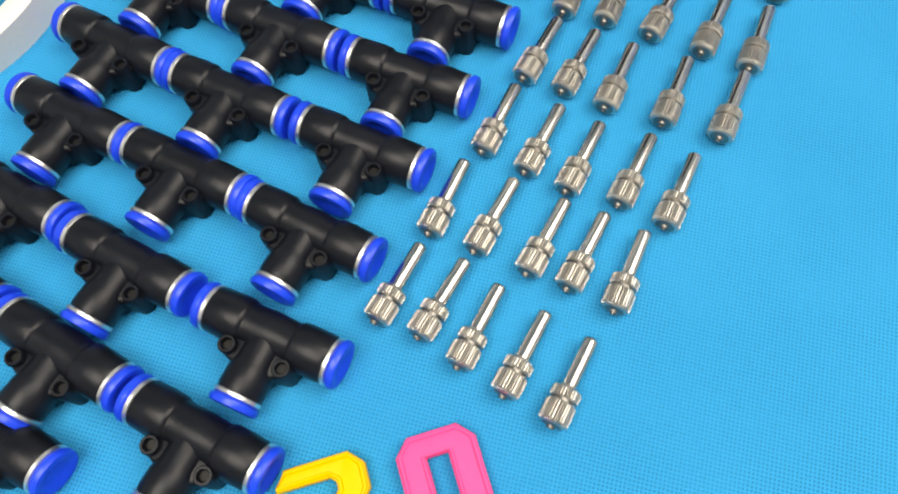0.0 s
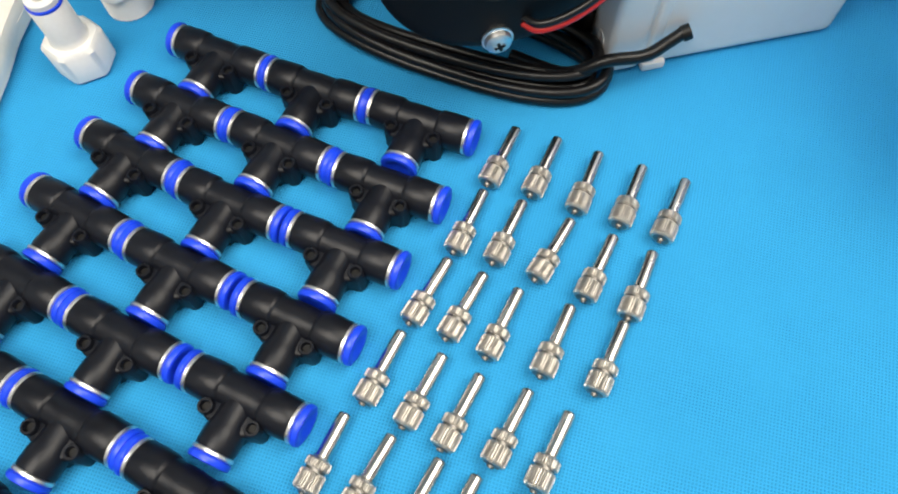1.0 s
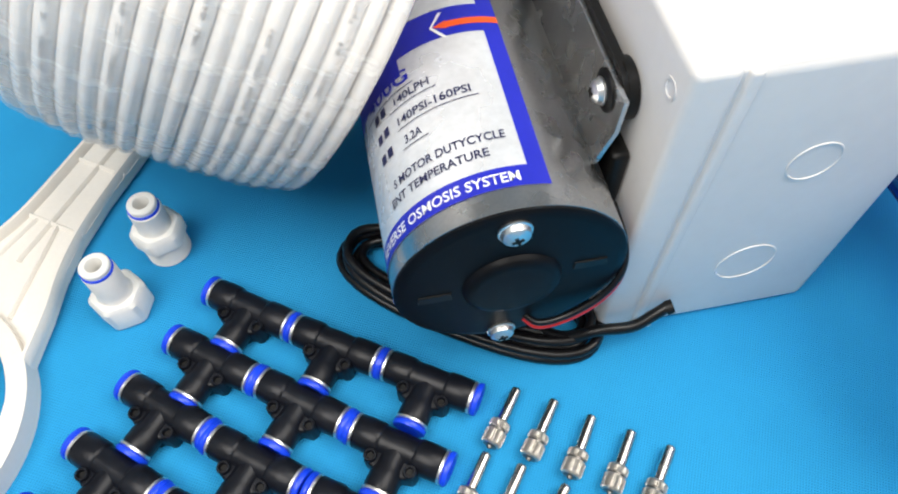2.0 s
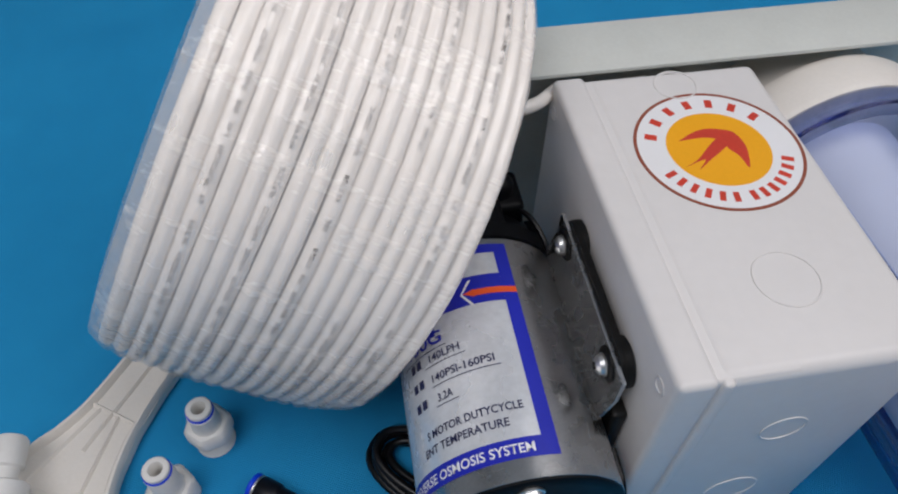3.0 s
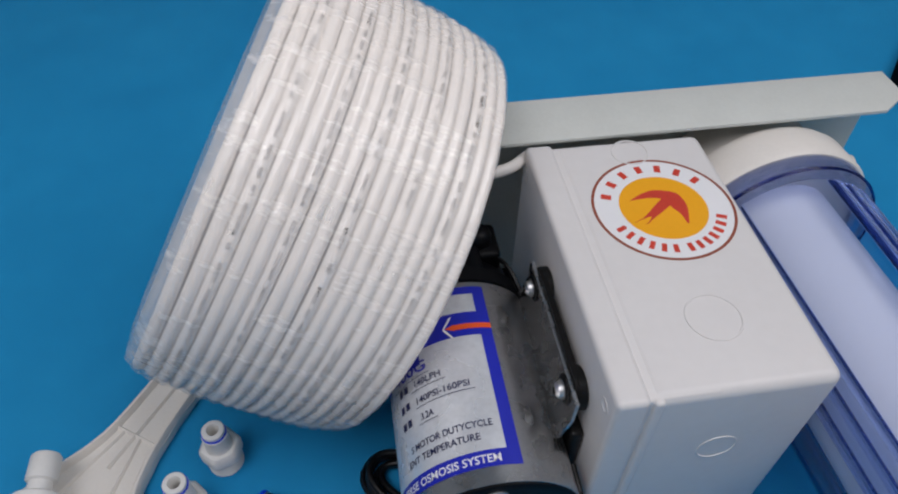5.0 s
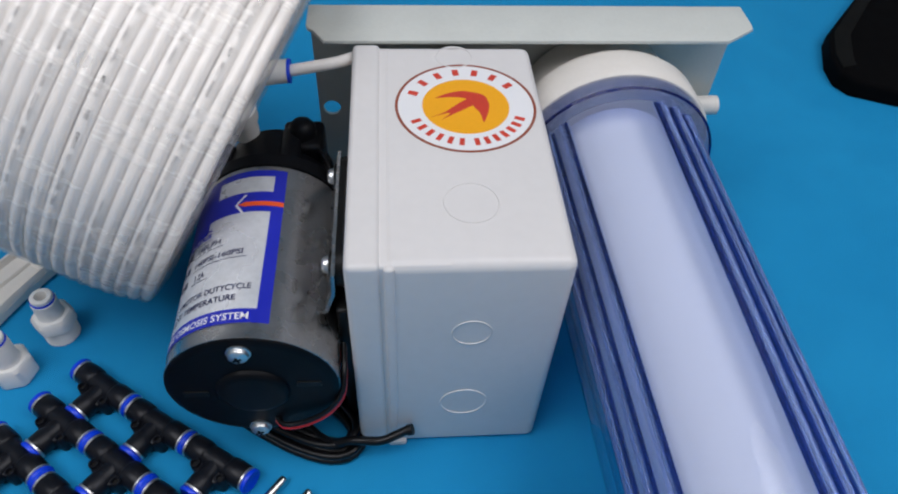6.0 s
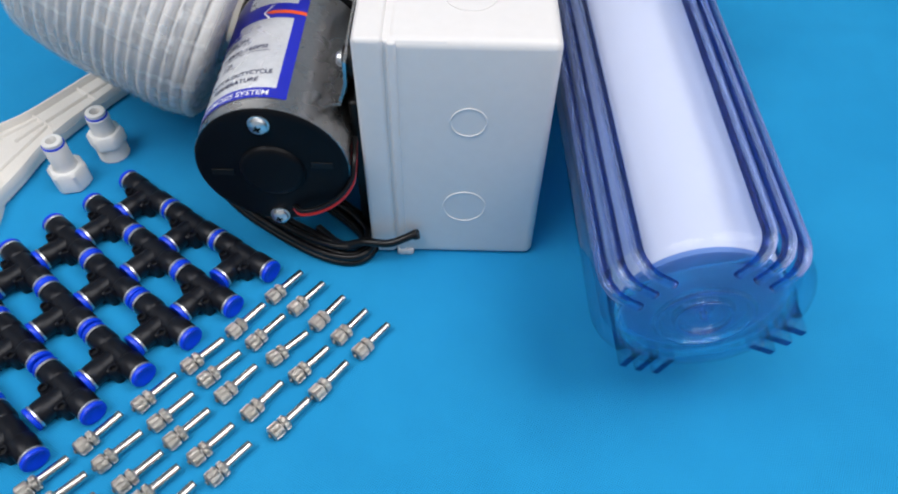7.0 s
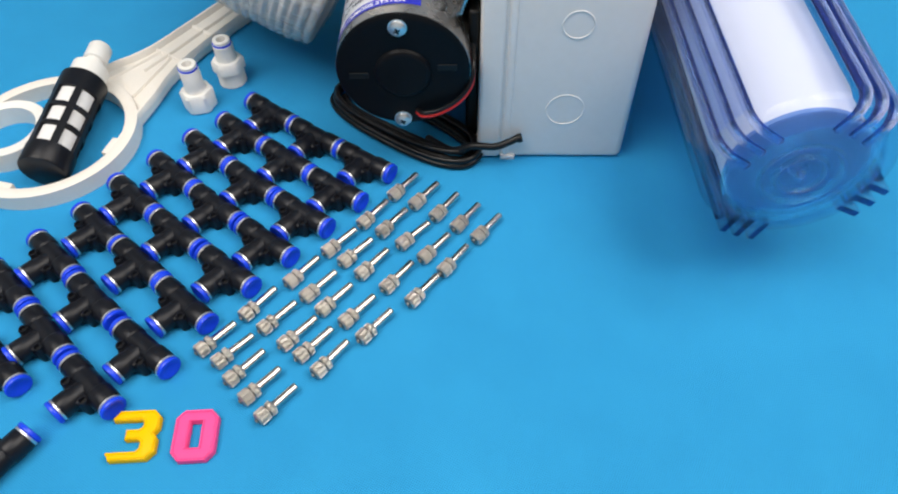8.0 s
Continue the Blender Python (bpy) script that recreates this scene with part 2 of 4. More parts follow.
def lathe(profile, n=32, bm=None, m=None, closed=False, phase=0.0):
    """Turn (radius, height) pairs round z; a third value cuts grooves that deep."""
    bm = bm or bmesh.new()
    rings = []
    for row in profile:
        r, z = row[0], row[1]
        cut = row[2] if len(row) > 2 else 0
        ring = []
        for i in range(n):
            a = 2 * math.pi * i / n + phase
            q = r - (cut if i % 4 > 1 else 0)
            v = Vector((q * math.cos(a), q * math.sin(a), z))
            ring.append(bm.verts.new(m @ v if m else v))
        rings.append(ring)
    pairs = list(zip(rings, rings[1:])) + ([(rings[-1], rings[0])] if closed else [])
    for a, b in pairs:
        for i in range(n):
            j = (i + 1) % n
            bm.faces.new((a[i], a[j], b[j], b[i]))
    if not closed:
        bm.faces.new(rings[0][::-1])
        bm.faces.new(rings[-1])
    return bm


def sweep(points, r, n=10, closed=False, bm=None, flat=1.0):
    bm = bm or bmesh.new()
    pts = [Vector(p) for p in points]
    rings = []
    up = Vector((0.13, 0.21, 0.97)).normalized()
    for i, p in enumerate(pts):
        a, b = (pts[i - 1], pts[(i + 1) % len(pts)]) if closed else (pts[max(i - 1, 0)], pts[min(i + 1, len(pts) - 1)])
        d = (b - a).normalized()
        s = d.cross(up).normalized()
        u = s.cross(d)
        rings.append([bm.verts.new(p + r * (math.cos(k * 2 * math.pi / n) * s + flat * math.sin(k * 2 * math.pi / n) * u)) for k in range(n)])
    for i in range(len(rings) if closed else len(rings) - 1):
        a, b = rings[i], rings[(i + 1) % len(rings)]
        for k in range(n):
            bm.faces.new((a[k], a[(k + 1) % n], b[(k + 1) % n], b[k]))
    if not closed:
        bm.faces.new(rings[0])
        bm.faces.new(rings[-1][::-1])
    return bm


def spline(keys, steps=10):
    """Smooth points through the keys (Catmull-Rom)."""
    ks = [Vector(k) for k in keys]
    ks = [2 * ks[0] - ks[1]] + ks + [2 * ks[-1] - ks[-2]]
    out = []
    for i in range(1, len(ks) - 2):
        a, b, c, d = ks[i - 1:i + 3]
        for j in range(steps):
            t = j / steps
            out.append(0.5 * (2 * b + (c - a) * t + (2 * a - 5 * b + 4 * c - d) * t * t + (3 * b - a - 3 * c + d) * t ** 3))
    return out + [ks[-2]]


def rbox(x0, x1, y0, y1, z0, z1, bevel=0.002, seg=3, bm=None):
    own = bmesh.new()
    bmesh.ops.create_cube(own, size=1)
    bmesh.ops.transform(own, verts=own.verts, matrix=Matrix.Translation(((x0 + x1) / 2, (y0 + y1) / 2, (z0 + z1) / 2)) @ Matrix.Diagonal((x1 - x0, y1 - y0, z1 - z0, 1)))
    if bevel:
        bmesh.ops.bevel(own, geom=list(own.edges), offset=bevel, segments=seg, profile=0.5, affect="EDGES")
    if bm is None:
        return own
    me = bpy.data.meshes.new("tmp")
    own.to_mesh(me)
    own.free()
    bm.from_mesh(me)
    bpy.data.meshes.remove(me)
    return bm


def prism(outline, z0, z1, bevel=0.0, holes=(), seg=2):
    """Upright prism on an outline in x, y, with holes."""
    bm = bmesh.new()
    edges = []
    for loop in (outline, *holes):
        vs = [bm.verts.new((x, y, z0)) for x, y in loop]
        edges += [bm.edges.new((vs[i], vs[(i + 1) % len(vs)])) for i in range(len(vs))]
    if holes:
        bmesh.ops.triangle_fill(bm, edges=edges, use_beauty=True)
    else:
        bm.faces.new(list(bm.verts))
    out = bmesh.ops.extrude_face_region(bm, geom=list(bm.faces))
    bmesh.ops.translate(bm, verts=[g for g in out["geom"] if isinstance(g, bmesh.types.BMVert)], vec=(0, 0, z1 - z0))
    bmesh.ops.recalc_face_normals(bm, faces=bm.faces)
    if bevel:
        es = [e for e in bm.edges if len(e.link_faces) == 2 and e.calc_face_angle(0) > 0.6 and min(v.co.z for v in e.verts) > (z0 + z1) / 2]
        bmesh.ops.bevel(bm, geom=es, offset=bevel, segments=seg, profile=0.5, affect="EDGES")
    return bm


ALONG_X = Matrix.Rotation(radians(90), 4, "Y")
ALONG_Y = Matrix.Rotation(radians(-90), 4, "X")


# ---- setting ----
floor = part("floor", rbox(-1.6, 1.9, -1.6, 1.9, -0.06, -0.0035, 0), M_FLOOR, smooth=False)
tagged(floor, "plain grey floor under the blue sheet", "floor", kind="structure")
bm = bmesh.new()
bmesh.ops.create_grid(bm, x_segments=120, y_segments=120, size=0.5)
for v in bm.verts:
    v.co.x, v.co.y = 0.15 + v.co.x * 2.6, 0.25 + v.co.y * 2.6
    far = max(0.0, math.hypot(v.co.x - 0.1, v.co.y - 0.2) - 0.42)
    v.co.z = min(0.012, 0.05 * far) * (0.5 + 0.5 * noise.noise(Vector((v.co.x * 5, v.co.y * 5, 0))))
sheet = part("ground", bm, M_MAT)
tagged(sheet, "bright blue woven mesh sheet spread flat", "sheet", kind="structure")
for name, box in (("wall_north", (-1.6, 1.9, 1.9, 2.0, -0.06, 2.4)), ("wall_south", (-1.6, 1.9, -1.7, -1.6, -0.06, 2.4)),
                  ("wall_east", (1.9, 2.0, -1.6, 1.9, -0.06, 2.4)), ("wall_west", (-1.7, -1.6, -1.6, 1.9, -0.06, 2.4))):
    tagged(part(name, rbox(*box, 0), M_WALL, smooth=False), "plain white painted wall", "wall", kind="structure")
tagged(part("ceiling", rbox(-1.7, 2.0, -1.7, 2.0, 2.4, 2.5, 0), M_WALL, smooth=False), "plain white ceiling", "ceiling", kind="structure")

# ---- electrical box with its round emblem ----
BX0, BX1, BY0, BY1, BH = 0.1455, 0.2405, 0.2095, 0.3640, 0.150
box = thing("junction_box", "light grey plastic junction box standing on the blue sheet", "junction box")
part("body", rbox(0.1603, BX1, BY0, BY1, 0.0, BH, 0.0048, 5), M_BOX, box)
part("neck", rbox(BX0 + 0.004, 0.1900, BY0 + 0.0008, BY1 - 0.0008, 0.0016, BH - 0.0006, 0.002, 3), M_BOX, box)
part("seam_band", rbox(0.1612, 0.1658, BY0 - 0.0011, BY0 + 0.0060, 0.0008, BH - 0.0008, 0.0016, 4), M_BOX, box)
part("lid", rbox(BX0, 0.1600, BY0 - 0.0009, BY1 + 0.0008, 0.0010, BH + 0.0009, 0.0028, 4), M_BOX, box, "light grey lid with rounded edges")
part("foot_tab", rbox(0.1605, 0.1700, BY0 - 0.0022, BY0 + 0.004, 0.0, 0.0042, 0.0012, 2), M_BOX, box)


def knockout(r, m):
    part("knockout", lathe([(r - 0.0012, -0.0004), (r - 0.0009, 0.0004), (r - 0.0003, 0.0004), (r, -0.0004)], 48, m=m, closed=True), M_BOX, box)


FRONT = Matrix.Rotation(radians(90), 4, "X")
knockout(0.0094, Matrix.Translation((0.1995, BY0, 0.1033)) @ FRONT)
knockout(0.0122, Matrix.Translation((0.1990, BY0, 0.0420)) @ FRONT)
knockout(0.0125, Matrix.Translation((0.1993, 0.2448, BH)))
knockout(0.0100, Matrix.Translation((0.1990, 0.3530, BH)))
for y in (BY0 + 0.008, BY1 - 0.008):
    for z in (0.012, BH - 0.012):
        part("lid_screw", lathe([(0.0036, -0.001), (0.0036, 0.0004), (0.0026, 0.0004), (0.0020, -0.0006)], 16, m=Matrix.Translation((BX0, y, z)) @ Matrix.Rotation(radians(-90), 4, "Y")), M_BOX, box)

emblem = thing("emblem_sticker", "round white sticker with brown rim and amber centre on the box", "sticker", Matrix.Translation((0.2020, 0.3115, BH)))


def disc(r0, r1, z0, z1, sx=1.0, sy=1.0, n=72):
    b = bmesh.new()
    if r0 > 0:
        lathe([(r0, z0), (r0, z1), (r1, z1), (r1, z0)], n, b, closed=True)
    else:
        lathe([(r1, z0), (r1, z1)], n, b)
    bmesh.ops.transform(b, verts=b.verts, matrix=Matrix.Diagonal((sx, sy, 1, 1)))
    return b


part("paper", disc(0, 0.0347, 0, 0.00012), M_WPRINT, emblem)
part("rim", disc(0.0333, 0.0347, 0.00005, 0.0002), M_BROWN, emblem, "brown printed rim")
part("centre", disc(0, 0.0214, 0.00005, 0.0002), M_AMBER, emblem, "amber printed centre")
for first, last, count, wide, r in ((158, 36, 7, 0.0040, 0.0276), (205, 262, 6, 0.0030, 0.0273), (277, 338, 7, 0.0030, 0.0273)):
    for i in range(count):
        a = radians(first + (last - first) * i / (count - 1))
        m = Matrix.Rotation(a, 4, "Z") @ Matrix.Translation((r, 0, 0))
        b = bmesh.new()
        rbox(-0.0025, 0.0025, -wide / 2.5, wide / 2.5, 0.00005, 0.00022, 0, bm=b)
        bmesh.ops.transform(b, verts=b.verts, matrix=m)
        part("printed_bar", b, M_REDPRINT, emblem, smooth=False)
for keys, top in (
        ([(-0.0150, 0.0062), (-0.0085, 0.0098), (-0.0015, 0.0118), (0.0050, 0.0105), (0.0085, 0.0085), (0.0050, 0.0035), (-0.0010, 0.0062), (-0.0070, 0.0068)], 0.00026),
        ([(0.0020, 0.0055), (0.0085, 0.0090), (0.0112, 0.0040), (0.0112, -0.0030), (0.0078, -0.0128), (0.0066, -0.0060), (0.0040, -0.0010)], 0.00024),
        ([(-0.0178, -0.0088), (-0.0110, -0.0052), (-0.0030, 0.0022), (0.0030, 0.0062), (0.0062, 0.0030), (0.0010, -0.0015), (-0.0060, -0.0062), (-0.0125, -0.0108), (-0.0080, -0.0056)], 0.00022)):
    loop = [(p.x, p.y) for p in spline([(x, y, 0) for x, y in keys + keys[:1]], 4)[:-1]]
    part("printed_wedge", prism(loop, 0.00005, top), M_REDPRINT, emblem, "red printed wedge", smooth=False)

# ---- steel mounting bracket behind the box and the filter ----
bracket = thing("mounting_bracket", "pale powder-coated steel L-shaped mounting bracket behind the box", "bracket")
flange = prism([(0.130, 0.3672), (0.354, 0.3672), (0.3690, 0.3775), (0.3722, 0.380), (0.3728, 0.384), (0.3728, 0.404), (0.1195, 0.404), (0.1195, 0.384), (0.1205, 0.380), (0.1235, 0.3775)], 0.1490, 0.1510, 0.0006)
part("flange", flange, M_BRACKET, bracket)
hole = lambda x, z, r: [(x + r * math.cos(a * math.pi / 8), z + r * math.sin(a * math.pi / 8)) for a in range(16)]
pl = prism([(0.1195, 0.0), (0.3728, 0.0), (0.3728, 0.149), (0.1195, 0.149)], -0.002, 0.0, 0.0, [hole(0.1275, 0.080, 0.0055), hole(0.130, 0.03, 0.0045), hole(0.362, 0.03, 0.0045)])
bmesh.ops.transform(pl, verts=pl.verts, matrix=Matrix.Translation((0, 0.4020, 0)) @ Matrix.Rotation(radians(90), 4, "X"))
part("plate", pl, M_BRACKET, bracket, smooth=False)

# ---- clear water filter housing ----
HC, HE = Vector((0.2935, 0.362, 0.0880)), Vector((0.2975, 0.108, 0.0900))
axis = (HE - HC).normalized()
side = axis.cross(Vector((0, 0, 1))).normalized()
up = side.cross(axis)
HM = Matrix.Translation(HC) @ Matrix((side, up, axis)).transposed().to_4x4()
LEN = (HE - HC).length
housing = thing("filter_housing", "clear bluish water filter housing with white cap and white cartridge", "water filter", HM)
part("cap", lathe([(0.040, -0.0398), (0.047, -0.0390), (0.049, -0.0360), (0.050, -0.0100), (0.0560, -0.0070), (0.0580, -0.0020), (0.0585, 0.016), (0.057, 0.0185), (0.049, 0.0185)], 64), M_IVORY, housing, "ivory screw cap")
for s in (-1, 1):
    part("port", lathe([(0.0085, 0.050), (0.0085, 0.062), (0.0062, 0.0625), (0.0062, 0.0815), (0.0050, 0.0820), (0.0050, 0.050)], 24, m=Matrix.Translation((0, 0, -0.0290)) @ Matrix.Rotation(radians(90 * s), 4, "Y")), M_IVORY, housing, "white side port")
RIBS = [radians(a) for a in (33, 117, 206, 291)]


RB = 0.0490


def bowl_radius(z):
    return RB - 0.0030 * z / LEN


N, RD = 96, 0.0095
RE = bowl_radius(LEN)
arc = [(RE - RD * (1 - math.cos(q)), LEN - RD + RD * math.sin(q)) for q in [k / 7 * math.pi / 2 for k in range(8)]]
rings = [(0.0212, LEN), (0.0200, LEN + 0.0016), (0.0186, LEN + 0.0016), (0.0174, LEN - 0.0016), (0.0132, LEN - 0.0016), (0.0120, LEN + 0.0014), (0.0108, LEN + 0.0014), (0.0096, LEN - 0.0014), (0.0026, LEN - 0.0014), (0.0012, LEN + 0.0010)]
under = [(0.0012, LEN - 0.0040), (0.0240, LEN - 0.0045), (0.0360, LEN - 0.0060), (0.0415, LEN - 0.0110)]
b = lathe([(bowl_radius(0.034), 0.016)] + arc + rings + under + [(0.0450, 0.060), (0.0460, 0.016)], N, closed=True)
for f in b.faces:
    at = f.calc_center_median()
    f.material_index = 1 if math.hypot(at.x, at.y) < 0.0300 and at.z > LEN - 0.01 else 0
bowl = part("bowl", b, M_WALLCLEAR, housing, "clear faintly blue bowl with moulded circles on its end")
bowl.data.materials.append(M_END)
part("collar_ring", lathe([(RB + 0.0002, 0.0185), (RB + 0.0068, 0.0185), (RB + 0.0074, 0.0195), (RB + 0.0074, 0.0270), (RB + 0.0062, 0.0285), (RB + 0.0002, 0.0300)], N, closed=True), M_COLLAR, bowl, "lilac-tinted clear collar")
# added thin ring that puts the collar's dark edge line into colour
part("collar_edge", lathe([(RB + 0.0062, 0.0288), (RB + 0.0074, 0.0280), (RB + 0.0078, 0.0290), (RB + 0.0070, 0.0302)], N, closed=True), M_EDGESHADE, bowl, "thin ring coloured deep blue for the shaded collar edge")
# which faces of each rib group are coloured as the shaded flank
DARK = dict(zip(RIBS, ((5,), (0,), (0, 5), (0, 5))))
for c in RIBS:
    b = bmesh.new()
    strips = []
    for i in range(9):
        a = c + (i - 4) / 4 * 0.0122 / RB
        lift = -0.0002 if i in (0, 8) else 0.0007
        strips.append([b.verts.new(((bowl_radius(z) + lift) * math.cos(a), (bowl_radius(z) + lift) * math.sin(a), z)) for z in (0.0300, LEN - RD)])
    for p, q in zip(strips, strips[1:]):
        b.faces.new((p[0], q[0], q[1], p[1]))
    part("rib_ground", b, M_LAND, bowl, "blue-tinted clear raised strip")
    for k in (-1, 0, 1):
        path = [(bowl_radius(z), z, 1.0, 0.0) for z in (0.030, 0.034)] + [(bowl_radius(0.034 + (LEN - 0.034 - RD) * i / 6), 0.034 + (LEN - 0.034 - RD) * i / 6, 1.0, 0.0) for i in range(1, 7)]
        if c in RIBS[2:]:
            path += [(RE, LEN - RD + 0.0002, 1.0, 0.0)]
        else:
            path += [(RE - RD * (1 - math.cos(q)), LEN - RD + RD * math.sin(q), math.cos(q), math.sin(q)) for q in [i / 8 * math.pi / 2 for i in range(1, 9)]]
            path += [(0.0285, LEN, 0.0, 1.0)]
        b = bmesh.new()
        sections = []
        for i, (r, z, nr, nz) in enumerate(path):
            tall = 0.0042 * min(1.0, i / 1.0) * (1.0 if i < 12 else max(0.35, 1 - (i - 11) / 8))
            sec = []
            for y, h in ((-0.0020, -0.0006), (-0.0018, tall * 0.62), (-0.0010, tall * 0.92), (0, tall), (0.0010, tall * 0.92), (0.0018, tall * 0.62), (0.0020, -0.0006)):
                sec.append(b.verts.new((r + nr * h, y + k * 0.0092, z + nz * h)))
            sections.append(sec)
        for p, q in zip(sections, sections[1:]):
            for i in range(7):
                j = (i + 1) % 7
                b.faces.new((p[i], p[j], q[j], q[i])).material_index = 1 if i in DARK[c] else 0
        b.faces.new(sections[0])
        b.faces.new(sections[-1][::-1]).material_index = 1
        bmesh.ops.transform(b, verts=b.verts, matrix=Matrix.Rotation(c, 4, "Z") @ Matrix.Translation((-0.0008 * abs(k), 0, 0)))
        part("rib", b, M_BOWL, bowl, "blue-tinted clear rib").data.materials.append(M_EDGESHADE)
for c in RIBS[2:]:
    for k in (-1, 0, 1):
        fin = rbox(0.0345, 0.0492 - 0.0008 * abs(k), k * 0.0088 - 0.0020, k * 0.0088 + 0.0020, LEN - 0.0142, LEN - 0.0005, 0.0003, 1)
        for f in fin.faces:
            f.normal_update()
            f.material_index = 1 if f.normal.z > 0.9 else 0
        bmesh.ops.transform(fin, verts=fin.verts, matrix=Matrix.Rotation(c, 4, "Z"))
        part("fin", fin, M_FIN, bowl, "blue-tinted clear foot").data.materials.append(M_FOOTSHADE)
cart = part("cartridge", lathe([(0.012, 0.010), (0.0345, 0.010), (0.0350, 0.013), (0.0350, LEN - 0.040), (0.0338, LEN - 0.037), (0.0338, LEN - 0.0120), (0.0330, LEN - 0.0105), (0.0100, LEN - 0.0105)], 64), M_CART, housing, "white sediment cartridge")
# added disc: gives the white end face its bluish shade by colour
part("gasket", lathe([(0.0040, LEN - 0.0090), (0.0050, LEN - 0.0078), (0.0320, LEN - 0.0076), (0.0332, LEN - 0.0082), (0.0336, LEN - 0.0104), (0.0040, LEN - 0.0104)], 64), M_ENDSHADE, cart, "slate blue disc standing in for the shaded cartridge end")

# ---- booster pump ----
PX, PZ, PR = 0.1010, 0.0785, 0.0388
pump = thing("booster_pump", "steel cylindrical booster pump with black end caps and a blue label", "water pump")


def turned(profile, y0, n=64, x=PX, z=PZ):
    return lathe(profile, n, m=Matrix.Translation((x, y0, z)) @ ALONG_Y)


part("motor_body", turned([(PR - 0.001, 0.0), (PR, 0.0006), (PR, 0.1050), (PR - 0.001, 0.1055)], 0.2005, 96), M_STEEL, pump, "brushed steel motor can")
cap = part("end_cap", turned([(PR - 0.0040, 0.0), (PR - 0.0012, 0.0005), (PR - 0.0003, 0.0012), (PR - 0.0002, 0.0022), (PR - 0.0010, 0.0030)], 0.1990, 96), M_CAP, pump, "black plastic end cap")
part("boss", turned([(0.0125, -0.0030), (0.0148, -0.0027), (0.0162, -0.0014), (0.0168, 0.0012)], 0.199), M_CAP, cap)
for x0, x1, dz in ((-0.031, -0.020, -0.002), (0.020, 0.031, 0.004)):
    part("vent_slot", rbox(PX + x0, PX + x1, 0.1984, 0.1995, PZ + dz - 0.0020, PZ + dz + 0.0020, 0.0002, 1), M_RUBBER, cap)


def cross_screw(x, y, z, parent, m, r=0.0046):
    at = Matrix.Translation((x, y, z)) @ m
    s = part("screw", lathe([(r * 1.12, 0.0), (r * 1.15, 0.0007), (r, 0.0009), (r, 0.0012), (r * 0.92, 0.0026), (r * 0.6, 0.0036), (r * 0.25, 0.0039)], 28, m=at), M_ZINC, parent, "zinc cross-head screw")
    b = bmesh.new()
    for q in (0, 90):
        c = rbox(-r * 0.4, r * 0.4, -r * 0.12, r * 0.12, 0.0032, 0.0041, 0)
        bmesh.ops.transform(c, verts=c.verts, matrix=at @ Matrix.Rotation(radians(q + 20), 4, "Z"))
        me = bpy.data.meshes.new("tmp")
        c.to_mesh(me)
        c.free()
        b.from_mesh(me)
        bpy.data.meshes.remove(me)
    part("cross_slot", b, M_RUBBER, s, smooth=False)


cross_screw(0.0997, 0.199, 0.1090, cap, FRONT)
cross_screw(0.0992, 0.199, 0.0445, cap, FRONT)
head = part("pump_head", turned([(PR - 0.002, 0.0), (PR + 0.0005, 0.001), (PR + 0.0005, 0.009), (PR - 0.004, 0.011), (PR - 0.006, 0.026), (PR - 0.009, 0.040), (PR - 0.016, 0.0445), (0.010, 0.0455)], 0.306, 64), M_CAP, pump, "black plastic pump head")
for a in range(5):
    q = radians(18 + 72 * a)
    part("head_lug", turned([(0.0055, 0.0), (0.0055, 0.030), (0.0045, 0.032)], 0.309, 20, PX + 0.0335 * math.sin(q), PZ + 0.0335 * math.cos(q)), M_CAP, head)
part("switch_body", rbox(0.106, 0.128, 0.326, 0.350, 0.088, 0.112, 0.003, 3), M_CAP, head)
part("switch_knob", lathe([(0.0075, 0.0), (0.0075, 0.006), (0.0055, 0.009), (0.003, 0.010)], 24, m=Matrix.Translation((0.117, 0.338, 0.110))), M_CAP, head)
inlet = part("inlet_fitting", lathe([(0.0075, 0.0), (0.0075, 0.012), (0.0090, 0.0125), (0.0090, 0.020), (0.007, 0.021)], 24, m=Matrix.Translation((0.0850, 0.344, 0.108)) @ Matrix.Rotation(radians(12), 4, "X")), M_WHITE, pump, "white push-fit elbow")
part("elbow", sweep(spline([(0.0850, 0.342, 0.122), (0.0855, 0.342, 0.134), (0.0900, 0.344, 0.1425), (0.1000, 0.3465, 0.1445), (0.1120, 0.349, 0.1445)], 6), 0.0062, 16), M_WHITE, inlet)
part("blue_clip", lathe([(0.0064, 0.0), (0.0064, 0.0014)], 24, m=Matrix.Translation((0.1120, 0.349, 0.1445)) @ ALONG_X), M_BLUE, inlet, "blue locking clip")
part("tube", sweep(spline([(0.113, 0.3493, 0.1445), (0.125, 0.352, 0.1450), (0.138, 0.357, 0.1445), (0.152, 0.372, 0.1400)], 6), 0.0031, 12), M_TUBE, inlet, "short white tube")
part("sensor_wire", sweep(spline([(0.122, 0.333, 0.108), (0.130, 0.320, 0.108), (0.135, 0.305, 0.100), (0.136, 0.300, 0.085)], 6), 0.0013, 8), M_CORD, head)

# added black block with two ribs, fills the gap between pump and box
mount = part("rubber_mount", rbox(0.1385, 0.1450, 0.2240, 0.3000, 0.0, 0.1020, 0.0020, 3), M_RUBBER, pump, "black upright block filling the gap between pump and box")
